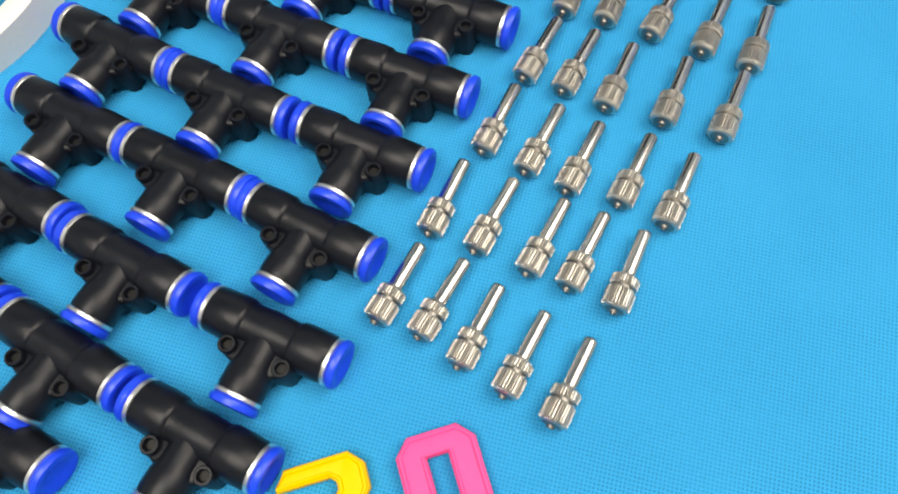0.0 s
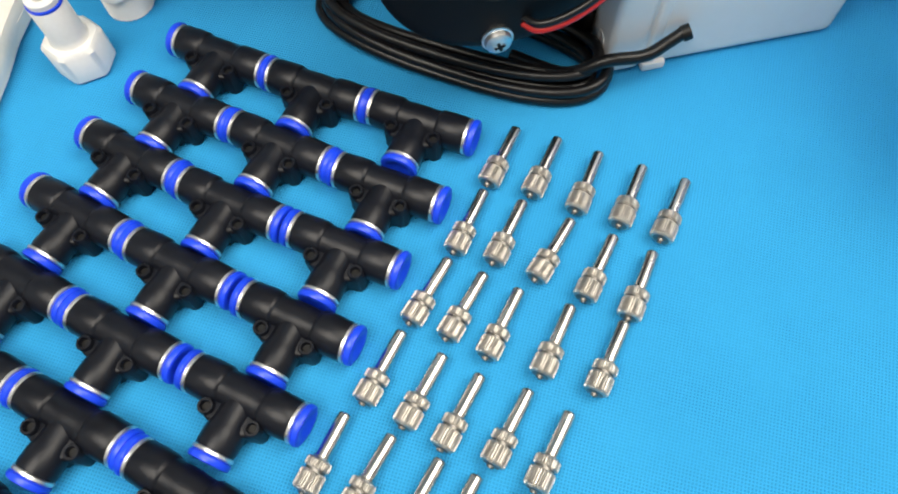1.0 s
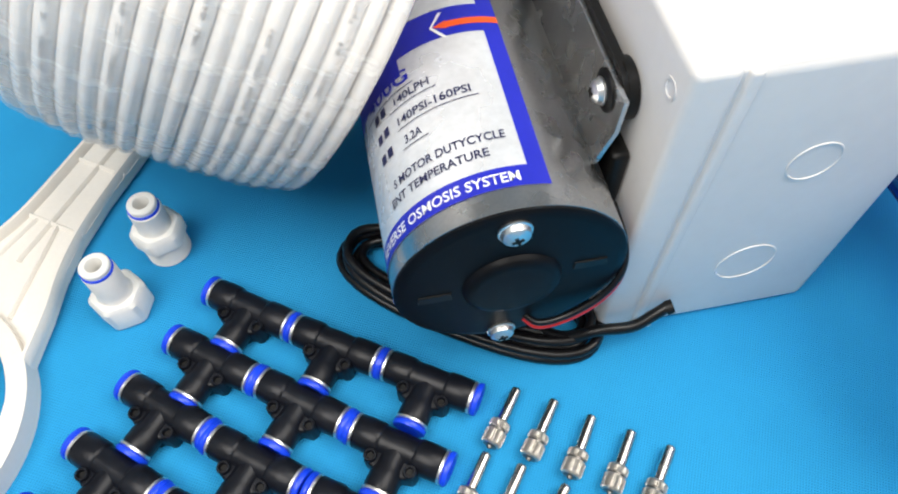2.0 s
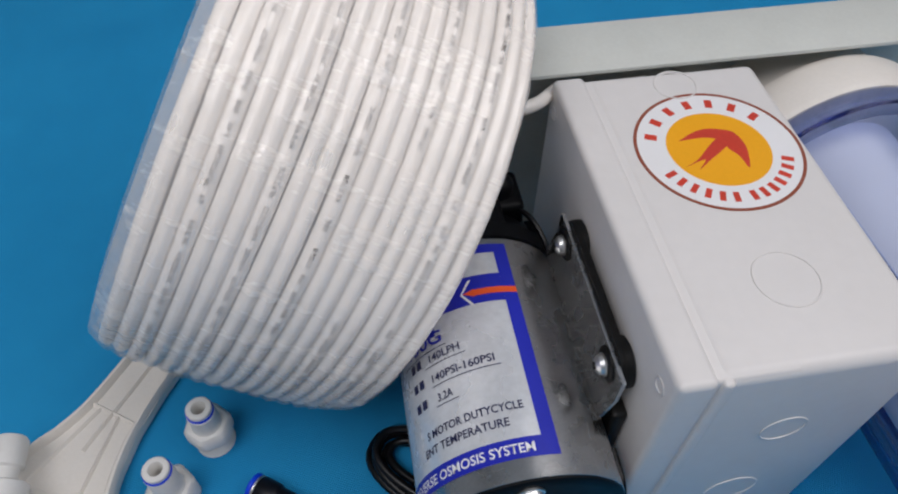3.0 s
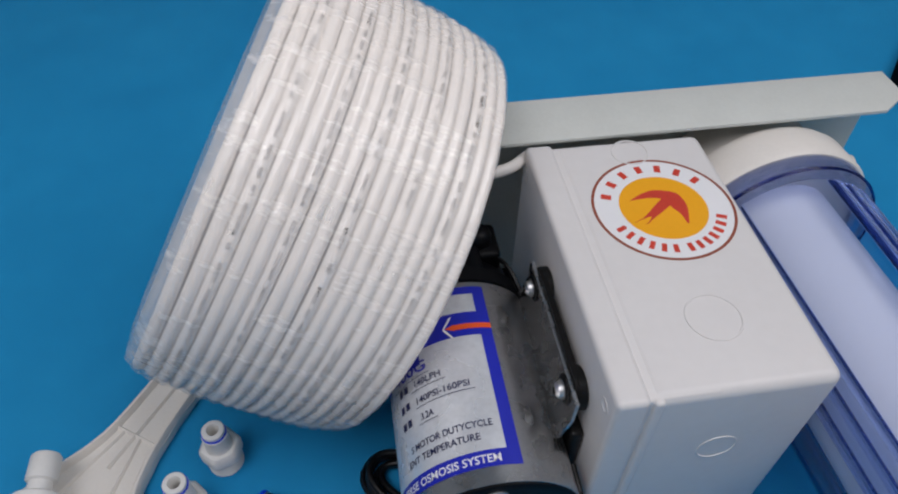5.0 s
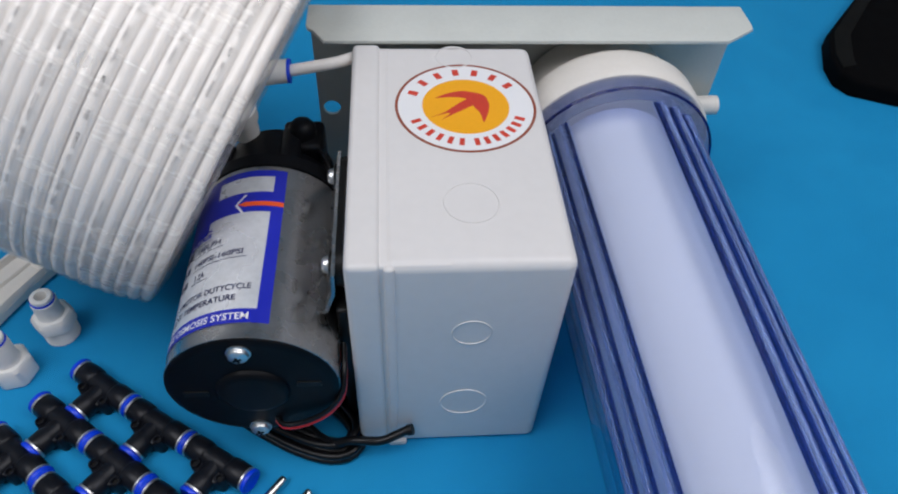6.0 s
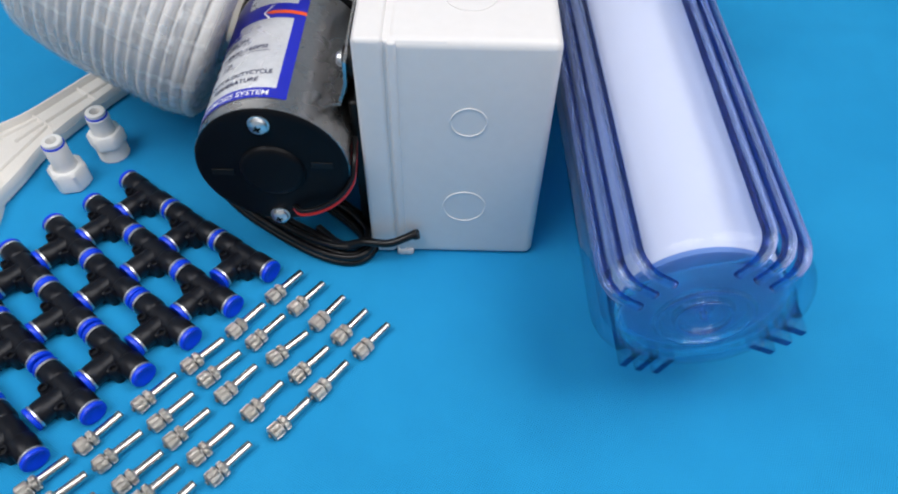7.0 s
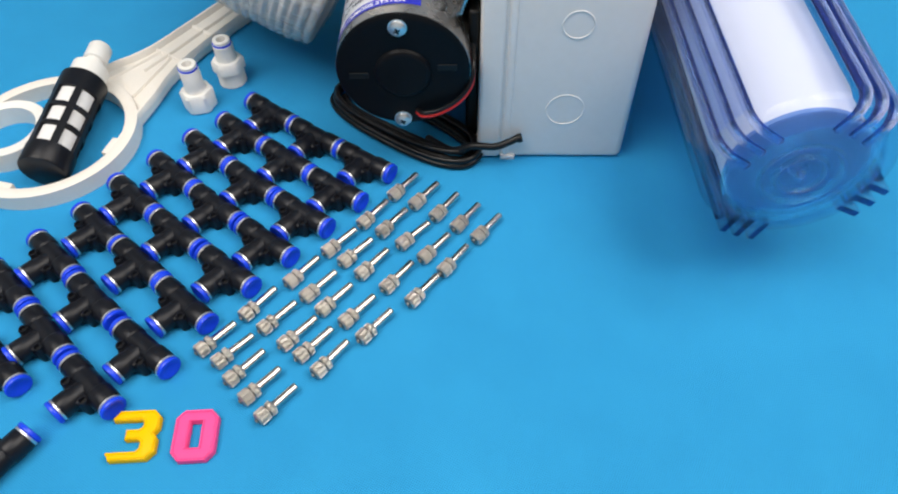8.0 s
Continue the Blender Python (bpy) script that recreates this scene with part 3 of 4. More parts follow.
for y in (0.2420, 0.2820):
    part("mount_rib", rbox(0.1375, 0.1390, y - 0.0030, y + 0.0030, 0.002, 0.0950, 0.0006, 2), M_RUBBER, mount)

# side strap that holds the pump to the box lid
strap = bmesh.new()
prof = [(0.1380, 0.1250), (0.1375, 0.1120), (0.1320, 0.0960), (0.1312, 0.0800), (0.1327, 0.0795), (0.1335, 0.0954), (0.1390, 0.1115), (0.1396, 0.1250)]
y0, y1 = 0.2260, 0.3080
rows = [[strap.verts.new((x, y, z)) for x, z in prof] for y in (y0, y1)]
for i in range(len(prof)):
    j = (i + 1) % len(prof)
    strap.faces.new((rows[0][i], rows[0][j], rows[1][j], rows[1][i]))
strap.faces.new(rows[0])
strap.faces.new(rows[1][::-1])
strap = part("strap", strap, M_STRAP, pump, "bent steel mounting strap")
pad = prism([(0.2675 + s * 0.0290 + 0.0098 * math.cos(radians(q)), 0.1180 + 0.0098 * math.sin(radians(q))) for s, first in ((1, -90), (-1, 90)) for q in range(first, first + 181, 15)], 0.0, 0.0032, 0.0006)
bmesh.ops.transform(pad, verts=pad.verts, matrix=Matrix.Translation((0.1398, 0, 0)) @ Matrix(((0, 0, 1, 0), (1, 0, 0, 0), (0, 1, 0, 0), (0, 0, 0, 1))))
part("rubber_pad", pad, M_RUBBER, strap, "black oblong rubber pad")
for y in (0.2386, 0.2965):
    part("grommet", lathe([(0.0085, -0.0070), (0.0100, -0.0062), (0.0100, -0.0030), (0.0070, -0.0020), (0.0070, 0.0015), (0.0058, 0.0022)], 28, m=Matrix.Translation((0.1386, y, 0.1180)) @ Matrix.Rotation(radians(-90), 4, "Y")), M_RUBBER, strap, "black rubber grommet")
    cross_screw(0.1366, y, 0.1180, strap, Matrix.Rotation(radians(-90), 4, "Y"), 0.0040)

# label, wrapped round the motor can

def wrapped(y0, y1, p0, p1, lift, n=40):
    b = bmesh.new()
    r = PR + lift
    cols = []
    for i in range(n + 1):
        p = radians(p0 + (p1 - p0) * i / n)
        cols.append([b.verts.new((PX + (r + d) * math.sin(p), y, PZ + (r + d) * math.cos(p))) for y, d in ((y0, 0), (y1, 0))])
    for a, c in zip(cols, cols[1:]):
        b.faces.new((a[0], c[0], c[1], a[1]))
    return b


def wrapped_shape(points, lift):
    """Flat outline of (angle, y) laid on the can."""
    b = bmesh.new()
    r = PR + lift
    b.faces.new([b.verts.new((PX + r * math.sin(radians(p)), y, PZ + r * math.cos(radians(p)))) for p, y in points])
    return b


foil = part("label", wrapped(0.2084, 0.3025, -128, 17, 0.00015), M_SILVER, pump, "silver foil label")
part("border", wrapped(0.2084, 0.3025, 8.5, 17, 0.00028, 8), M_LABEL, foil, "blue printed border")
part("border", wrapped(0.2084, 0.2158, -128, 8.5, 0.00028), M_LABEL, foil, "blue printed border")
part("border", wrapped(0.2980, 0.3025, -128, 8.5, 0.00028), M_LABEL, foil, "blue printed border")
part("border", wrapped(0.2735, 0.2870, -128, 8.5, 0.00026), M_LABEL, foil, "blue printed border")
part("border", wrapped(0.2660, 0.2735, -128, -38, 0.00026), M_LABEL, foil, "blue printed border")
part("border", wrapped(0.2870, 0.2980, -128, -34, 0.00027), M_LABEL, foil, "blue printed border")
part("arrow", wrapped(0.2772, 0.2802, -9, 17, 0.0004, 16), M_ORANGE, foil, "orange printed arrow")
part("arrow_tip", wrapped_shape([(-9, 0.2768), (-9, 0.2806), (-16, 0.2790)], 0.0004), M_ORANGE, foil, "orange printed arrow")
for y in (0.2850, 0.2725):
    part("chevron", wrapped_shape([(-17.5, 0.2788), (-16, 0.2790), (-9.5, y), (-11.5, y)], 0.00046), M_WPRINT, foil, "white printed line")


def print_text(words, y, p0, p1, high, material, lift=0.0004):
    """Words laid round the can between two angles, with capitals of that height."""
    cu = bpy.data.curves.new("print", "FONT")
    cu.body = words
    cu.resolution_u = 3
    cu.offset = 0.014
    ob = bpy.data.objects.new("print", cu)
    scene.collection.objects.link(ob)
    me = bpy.data.meshes.new_from_object(ob.evaluated_get(bpy.context.evaluated_depsgraph_get()))
    bpy.data.objects.remove(ob)
    xs, ys = [v.co.x for v in me.vertices], [v.co.y for v in me.vertices]
    x0, w, yb, h = min(xs), max(xs) - min(xs), min(ys), max(ys) - min(ys)
    for v in me.vertices:
        p = radians(p0 + (p1 - p0) * (v.co.x - x0) / w)
        v.co = (PX + (PR + lift) * math.sin(p), y + high * (v.co.y - yb) / h, PZ + (PR + lift) * math.cos(p))
    b = bmesh.new()
    b.from_mesh(me)
    bpy.data.meshes.remove(me)
    part("printed_line", b, material, foil, smooth=False)


print_text("400G", 0.2625, -66, -34, 0.0056, M_LABEL)
print_text("140LPH", 0.2558, -45, -24, 0.0034, M_INK)
print_text("140PSI-160PSI", 0.2470, -45, -6, 0.0034, M_INK)
print_text("3.2A", 0.2385, -43, -33, 0.0034, M_INK)
print_text("S MOTOR DUTYCYCLE", 0.2265, -56, 3, 0.0032, M_INK)
print_text("ENT TEMPERATURE", 0.2207, -60, -6, 0.0032, M_INK)
print_text("REVERSE OSMOSIS SYSTEM", 0.2102, -80, 4, 0.0036, M_WPRINT)
for y, a, b in ((0.2540, -49, -21), (0.2452, -46, -3), (0.2368, -45, -30), (0.2605, -70, -32)):
    part("underline", wrapped(y, y + 0.00035, a, b, 0.0004, 12), M_INK, foil)
for y in (0.2560, 0.2475, 0.2390):
    for a in (-62, -56):
        part("printed_bar", wrapped(y, y + 0.0036, a, a + 4, 0.0004, 4), M_INK, foil)

# ---- power cord and wires of the pump ----
cord = thing("power_cord", "looped black power cord lying under the pump", "cable")
for k in range(5):
    keys = []
    for i in range(40):
        a = 2 * math.pi * i / 40
        u = (0.0600 - 0.0022 * k) * math.copysign(abs(math.cos(a)) ** 0.8, math.cos(a))
        w = (0.0215 - 0.0024 * k) * math.copysign(abs(math.sin(a)) ** 0.8, math.sin(a))
        c, s = math.cos(radians(-33.5)), math.sin(radians(-33.5))
        keys.append((0.0955 + u * c - w * s + 0.001 * math.sin(k * 2), 0.2375 + u * s + w * c + 0.001 * math.cos(k * 3), 0.0024 + 0.0036 * (k % 3) + 0.0012 * (1 + math.sin(2 * a + k))))
    part("loop", sweep(keys, 0.0021, 10, True), M_CORD, cord)
part("tail", sweep(spline([(0.112, 0.222, 0.006), (0.128, 0.2065, 0.010), (0.142, 0.2030, 0.017), (0.156, 0.2018, 0.0175), (0.165, 0.2040, 0.0195), (0.1722, 0.2058, 0.0225)], 8), 0.0024, 12), M_CORD, cord)
part("cut_end", lathe([(0.0030, 0.0), (0.0030, 0.003)], 14, m=Matrix.Translation((0.1705, 0.2052, 0.0215)) @ Matrix.Rotation(radians(70), 4, "Y")), M_RUBBER, cord)
for name, material, dz, lab in (("red_wire", M_RED, 0.0, "thin red wire"), ("black_wire", M_CORD, 0.0026, "thin black wire")):
    w = part(name, sweep(spline([(0.1075, 0.2000, 0.0485 + dz), (0.1120, 0.1955, 0.0490 + dz), (0.1220, 0.1950, 0.0520 + dz), (0.1330, 0.1965, 0.0590 + dz), (0.1400, 0.2000, 0.0680 + dz), (0.1415, 0.2070, 0.0760 + dz), (0.1410, 0.2200, 0.0800 + dz)], 8), 0.0013, 10), material, pump, lab)

# ---- coil of white tubing in clear film ----
CA = Vector((0.860, -0.178, -0.478)).normalized()
CU = Vector((-CA.z, 0, CA.x)).normalized()
CM = Matrix.Translation((0.0331, 0.3693, 0.1245)) @ Matrix((CU, CA.cross(CU), CA)).transposed().to_4x4()
CR, CW, TR = 0.1160, 0.1060, 0.00318
coil = thing("tubing_coil", "coil of white plastic tubing wrapped in clear stretch film", "tubing coil", CM)


def winding(r, z, seed, n=110):
    pts = []
    for i in range(n):
        a = 2 * math.pi * i / n
        q = r + 0.0007 * noise.noise(Vector((math.cos(a) * 1.3, math.sin(a) * 1.3, seed * 3.1)))
        w = z + 0.0009 * noise.noise(Vector((math.cos(a), math.sin(a), seed * 1.7 + 9)))
        pts.append((q, a, w))
    b = bmesh.new()
    k = 10
    rings = [[b.verts.new(((q + TR * math.cos(2 * math.pi * j / k)) * math.cos(a), (q + TR * math.cos(2 * math.pi * j / k)) * math.sin(a), w + TR * math.sin(2 * math.pi * j / k))) for j in range(k)] for q, a, w in pts]
    for i in range(n):
        a, c = rings[i], rings[(i + 1) % n]
        for j in range(k):
            b.faces.new((a[j], a[(j + 1) % k], c[(j + 1) % k], c[j]))
    return b, pts


TURNS = 17
ink = bmesh.new()
rnd = random.Random(5)
for i in range(TURNS):
    z = (i - (TURNS - 1) / 2) * (CW - 2 * TR) / (TURNS - 1)
    edge = abs(i - (TURNS - 1) / 2) / ((TURNS - 1) / 2)
    b, pts = winding(CR - TR - 0.0010 - 0.004 * edge ** 4, z, i)
    part("winding", b, M_TUBE, coil)
    if i in (2, 5, 8, 11, 14):
        a, stop = rnd.uniform(0, 6.28), 0.0
        stop = a + rnd.uniform(4.6, 5.8)
        while a < stop:
            for letter in range(rnd.randint(2, 9)):
                at = int(a / (2 * math.pi) * 110)
                f = a / (2 * math.pi) * 110 - at
                (q0, _, w0), (q1, _, w1) = pts[at % 110], pts[(at + 1) % 110]
                q, w = q0 + (q1 - q0) * f + TR + 0.00012, w0 + (w1 - w0) * f
                high, wide = 0.00075, 0.0010 / CR
                strokes = [(0, 0.28, -1, 1), (0.72, 1, -1, 1), (0, 1, 0.72, 1), (0, 1, -1, -0.72), (0, 1, -0.14, 0.14)]
                for x0, x1, y0, y1 in rnd.sample(strokes, 3):
                    ink.faces.new([ink.verts.new((q * math.cos(a + wide * x), q * math.sin(a + wide * x), w + high * y)) for x, y in ((x0, y0), (x1, y0), (x1, y1), (x0, y1))])
                a += 0.00155 / CR
            a += rnd.choice((0.0028, 0.0028, 0.0028, 0.0060)) / CR
tagged(part("print_marks", ink, M_GREYINK, coil, "rows of small grey print marks", smooth=False), kind="stuff")
layers = bmesh.new()
for k in range(1, 9):
    for s in (-1, 1):
        b, _ = winding(CR - TR - 0.006 - k * 0.0058, s * (CW / 2 - TR - 0.002 + 0.0006 * (k % 2)), 30 + k * s, 72)
        me = bpy.data.meshes.new("tmp")
        b.to_mesh(me)
        b.free()
        layers.from_mesh(me)
        bpy.data.meshes.remove(me)
tagged(part("inner_winding", layers, M_TUBE, coil), kind="stuff")
part("core", lathe([(CR - 0.012, -CW / 2 + 0.006), (CR - 0.012, CW / 2 - 0.006), (0.068, CW / 2 - 0.006), (0.068, -CW / 2 + 0.006)], 72, closed=True), M_TUBE, coil)
film = bmesh.new()
rings = []
fp = [(0.080, -CW / 2 - 0.001), (CR - 0.022, -CW / 2 - 0.006), (CR - 0.008, -CW / 2 - 0.004)] + [(CR - 0.0002 - 0.0042 * abs(k / 45) ** 4 - 0.0009 * (0.5 - 0.5 * math.cos(2 * math.pi * (k / 45 * 8.35))), k / 45 * (CW / 2 - 0.001)) for k in range(-45, 46)] + [(CR - 0.010, CW / 2 + 0.001), (CR - 0.022, CW / 2 + 0.003), (0.080, CW / 2 + 0.001)]
for r, z in fp:
    ring = []
    for i in range(160):
        a = 2 * math.pi * i / 160
        q = r + 0.0009 * noise.noise(Vector((math.cos(a) * 9, math.sin(a) * 9, z * 60))) + 0.0006 * noise.noise(Vector((a * 14, z * 25, 2)))
        ring.append(film.verts.new((q * math.cos(a), q * math.sin(a), z)))
    rings.append(ring)
for a, c in zip(rings, rings[1:]):
    for i in range(160):
        film.faces.new((a[i], a[(i + 1) % 160], c[(i + 1) % 160], c[i]))
film = part("film", film, M_FILM, coil, "clear crinkled stretch film")
film.visible_shadow = False

# ---- black push-fit tees ----
TEE_R, TEE_Z = 0.0066, 0.0070


def tee(m):
    t = thing("tee_connector", "black plastic push-fit tee with blue collars on the blue sheet", "pipe fitting", m, group="push-fit tees in rows")
    half = [(0.0040, 0.0178), (0.0064, 0.0178), (0.0067, 0.0172), (0.0069, 0.0120), (0.0068, 0.0084), (0.0065, 0.0074), (0.0061, 0.0070), (0.0060, 0.0050), (0.0062, 0.0020)]
    arm = [(r, -h) for r, h in half] + [(r, h) for r, h in half[::-1]]
    part("bar", lathe(arm, 28, m=ALONG_X), M_TEE, t)
    part("branch", lathe([(0.0056, 0.0), (0.0056, 0.0085), (0.0060, 0.0100), (0.0064, 0.0120), (0.0065, 0.0165), (0.0062, 0.0178), (0.0040, 0.0178)], 28, m=Matrix.Rotation(radians(90), 4, "X")), M_TEE, t)
    web = [(-0.0108, -0.0030), (-0.0110, -0.0076), (-0.0100, -0.0098), (-0.0078, -0.0106), (-0.0060, -0.0112), (-0.0052, -0.0128), (0.0052, -0.0128), (0.0060, -0.0112), (0.0078, -0.0106), (0.0100, -0.0098), (0.0110, -0.0076), (0.0108, -0.0030)]
    part("web", prism(web, -0.0055, 0.0030, 0.0014, seg=3), M_TEE, t)
    for s in (-1, 1):
        part("screw_boss", lathe([(0.0014, -0.0066), (0.0027, -0.0066), (0.0026, 0.0044), (0.0023, 0.0049), (0.0017, 0.0049), (0.0014, 0.0042)], 18, m=Matrix.Translation((s * 0.0082, -0.0077, 0)), closed=True), M_TEE, t)
        part("screw_hole", lathe([(0.00142, -0.0050), (0.00142, 0.0031)], 14, m=Matrix.Translation((s * 0.0082, -0.0077, 0))), M_RUBBER, t)
    for turn in (0, 180, -90):
        m1 = Matrix.Rotation(radians(turn), 4, "Z") @ ALONG_X
        part("metal_ring", lathe([(0.0050, 0.0179), (0.0065, 0.0179), (0.0067, 0.0181), (0.0067, 0.0190), (0.0063, 0.0193), (0.0050, 0.0193)], 28, m=m1, closed=True), M_RING, t, "thin nickel ring")
        part("collar", lathe([(0.0050, 0.0170), (0.0056, 0.0192), (0.0062, 0.0194), (0.0068, 0.0199), (0.0069, 0.0208), (0.0066, 0.0216), (0.0058, 0.0219), (0.0046, 0.0217), (0.0034, 0.0208), (0.0012, 0.0204)], 28, m=m1), M_BLUE, t, "bright blue release collar")
    return t


TEES = [
    (0.0030, 0.2457, -36), (0.0368, 0.2217, -34), (0.0718, 0.1988, -33),
    (-0.0133, 0.2252, -37), (0.0208, 0.1998, -37), (0.0555, 0.1745, -34),
    (-0.0321, 0.2073, -40), (0.0012, 0.1799, -37), (0.0372, 0.1538, -35),
    (-0.0506, 0.1869, -40), (-0.0173, 0.1593, -38), (0.0186, 0.1318, -36),
    (-0.0700, 0.1659, -40), (-0.0364, 0.1383, -38), (-0.0002, 0.1105, -37),
    (-0.0847, 0.1413, -40), (-0.0526, 0.1150, -39), (-0.0193, 0.0870, -40),
    (-0.1040, 0.1190, -41), (-0.0709, 0.0890, -41), (-0.0343, 0.0589, -37),
    (-0.1226, 0.0976, -42), (-0.0899, 0.0671, -43), (-0.0561, 0.0368, -40),
    (-0.1090, 0.0490, -41), (-0.0890, -0.0070, 238),
]
first_tee = tee(pose(TEES[0][0], TEES[0][1], TEE_Z, 0, 0, TEES[0][2]))
for x, y, a in TEES[1:]:
    copy_thing(first_tee, pose(x, y, TEE_Z, 0, 0, a))


# ---- nickel mist nozzles ----
def knurled(profile, teeth=32, deep=0.00060):
    """Turned (radius, height, depth) rows along x, cut with pointed flutes."""
    b = bmesh.new()
    rings = []
    for r, h, cut in profile:
        ring = []
        for i in range(teeth * 4):
            a = 2 * math.pi * i / (teeth * 4)
            q = r - deep * cut * (0, 0.12, 1.0, 0.12)[i % 4]
            ring.append(b.verts.new((h, q * math.cos(a), q * math.sin(a))))
        rings.append(ring)
    for p, q in zip(rings, rings[1:]):
        for i in range(len(p)):
            j = (i + 1) % len(p)
            b.faces.new((p[i], p[j], q[j], q[i]))
    b.faces.new(rings[0][::-1])
    b.faces.new(rings[-1])
    return b


def nozzle(m):
    t = thing("mist_nozzle", "nickel-plated mist nozzle with knurled head lying on the sheet", "nozzle", m, group="mist nozzles in rows")
    part("head", knurled([(0.0030, 0.0012, 0), (0.0036, 0.0016, 0.2), (0.0042, 0.0022, 1), (0.0042, 0.0070, 1), (0.0038, 0.0076, 0.3), (0.0030, 0.0076, 0)]), M_KNURL, t, smooth=False)
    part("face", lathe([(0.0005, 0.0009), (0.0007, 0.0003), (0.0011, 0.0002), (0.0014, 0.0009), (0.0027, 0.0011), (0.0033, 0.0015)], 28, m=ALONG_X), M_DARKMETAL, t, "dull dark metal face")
    # recess shade between head and flange, put into the metal's colour
    part("groove", lathe([(0.0032, 0.0074), (0.0032, 0.0087)], 28, m=ALONG_X), M_DARKMETAL, t, "groove coloured dark for its shade")
    part("flange", knurled([(0.0030, 0.0085, 0), (0.0037, 0.0085, 0.3), (0.0041, 0.0089, 1), (0.0041, 0.0110, 1), (0.0037, 0.0115, 0.3), (0.0026, 0.0117, 0), (0.0024, 0.0123, 0)]), M_KNURL, t, smooth=False)
    part("stem", lathe([(0.0023, 0.0110), (0.0023, 0.0258), (0.0022, 0.0264), (0.0018, 0.0268), (0.0013, 0.0268), (0.0012, 0.0250)], 40, m=ALONG_X), M_NICKEL, t, "smooth nickel stem")
    part("cross_hole", lathe([(0.0006, 0.0), (0.0006, 0.00225)], 10, m=Matrix.Translation((0.0212, 0, 0)) @ Matrix.Rotation(radians(25), 4, "X")), M_RUBBER, t)
    return t


NOZZLES = [
    [(0.0895, 0.1685, 52), (0.1032, 0.1609, 52), (0.1167, 0.1512, 54), (0.1298, 0.1427, 53), (0.1420, 0.1345, 51)],
    [(0.0722, 0.1452, 53), (0.0842, 0.1384, 52), (0.0965, 0.1296, 46), (0.1103, 0.1193, 50), (0.1225, 0.1098, 53)],
    [(0.0528, 0.1236, 48), (0.0633, 0.1159, 48), (0.0744, 0.1070, 51), (0.0898, 0.0976, 52), (0.1048, 0.0886, 51)],
    [(0.0339, 0.1010, 51), (0.0446, 0.0912, 49), (0.0547, 0.0823, 49), (0.0684, 0.0745, 49), (0.0792, 0.0648, 50)],
    [(0.0125, 0.0785, 52), (0.0240, 0.0701, 48), (0.0368, 0.0601, 48), (0.0466, 0.0532, 48), (0.0574, 0.0440, 52)],
    [(-0.0074, 0.0562, 48), (0.0032, 0.0492, 46), (0.0119, 0.0387, 49), (0.0219, 0.0285, 48), (0.0322, 0.0182, 49)],
]
first_nozzle = None
for row in NOZZLES:
    for x, y, a in row:
        if first_nozzle is None:
            first_nozzle = nozzle(pose(x, y, 0.0043, 0, 0, a))
        else:
            copy_thing(first_nozzle, pose(x, y, 0.0043, rnd.uniform(-180, 180), 0, a))


# ---- white push-fit adapters ----
def softened(b, offset):
    """Round the upright corners of a nut."""
    es = [e for e in b.edges if len(e.link_faces) == 2 and abs(e.verts[0].co.z - e.verts[1].co.z) > 0.0008]
    bmesh.ops.bevel(b, geom=es, offset=offset, segments=3, profile=0.5, affect="EDGES")
    return b


def adapter(m, hex_low):
    t = thing("adapter", "white plastic push-fit adapter with a blue clip, standing on end", "pipe fitting", m, group="white push-fit adapters")
    if hex_low:
        part("hex_nut", softened(lathe([(0.0112, 0.0), (0.0130, 0.0012), (0.0132, 0.0148), (0.0116, 0.0166), (0.0080, 0.0168)], 6), 0.0022), M_WHITE, t, "white hexagonal base")
        top = [(0.0085, 0.0160), (0.0078, 0.0180), (0.0074, 0.0200), (0.0074, 0.0350)]
    else:
        part("thread", lathe([(0.0088, 0.0)] + [(0.0106 - 0.0007 * (i % 2), 0.0006 + 0.0007 * i) for i in range(16)] + [(0.0088, 0.0125)], 32), M_WHITE, t, "white threaded end")
        part("hex_nut", softened(lathe([(0.0112, 0.0120), (0.0132, 0.0130), (0.0132, 0.0200), (0.0114, 0.0222), (0.0080, 0.0225)], 6, phase=0.3), 0.0022), M_WHITE, t, "white hexagonal flange")
        top = [(0.0085, 0.0215), (0.0076, 0.0240), (0.0076, 0.0350)]
    part("barrel", lathe(top + [(0.0070, 0.0356), (0.0056, 0.0356), (0.0040, 0.0330), (0.0036, 0.0100)], 32), M_WHITE, t)
    part("clip", lathe([(0.0058, 0.0357), (0.0072, 0.0357), (0.0072, 0.0367), (0.0058, 0.0367)], 32, closed=True), M_BLUE, t, "blue locking clip")
    part("collet", lathe([(0.0034, 0.0300), (0.0054, 0.0300), (0.0054, 0.0367), (0.0066, 0.0369), (0.0066, 0.0390), (0.0060, 0.0396), (0.0038, 0.0396), (0.0034, 0.0390)], 32, closed=True), M_WHITE, t)
    return t


adapter(pose(-0.0520, 0.2610, 0.0, 0, 0, 12) @ Matrix.Scale(0.93, 4), True)
adapter(pose(-0.0345, 0.2885, 0.0, 0, 0, 0) @ Matrix.Scale(0.93, 4), False)

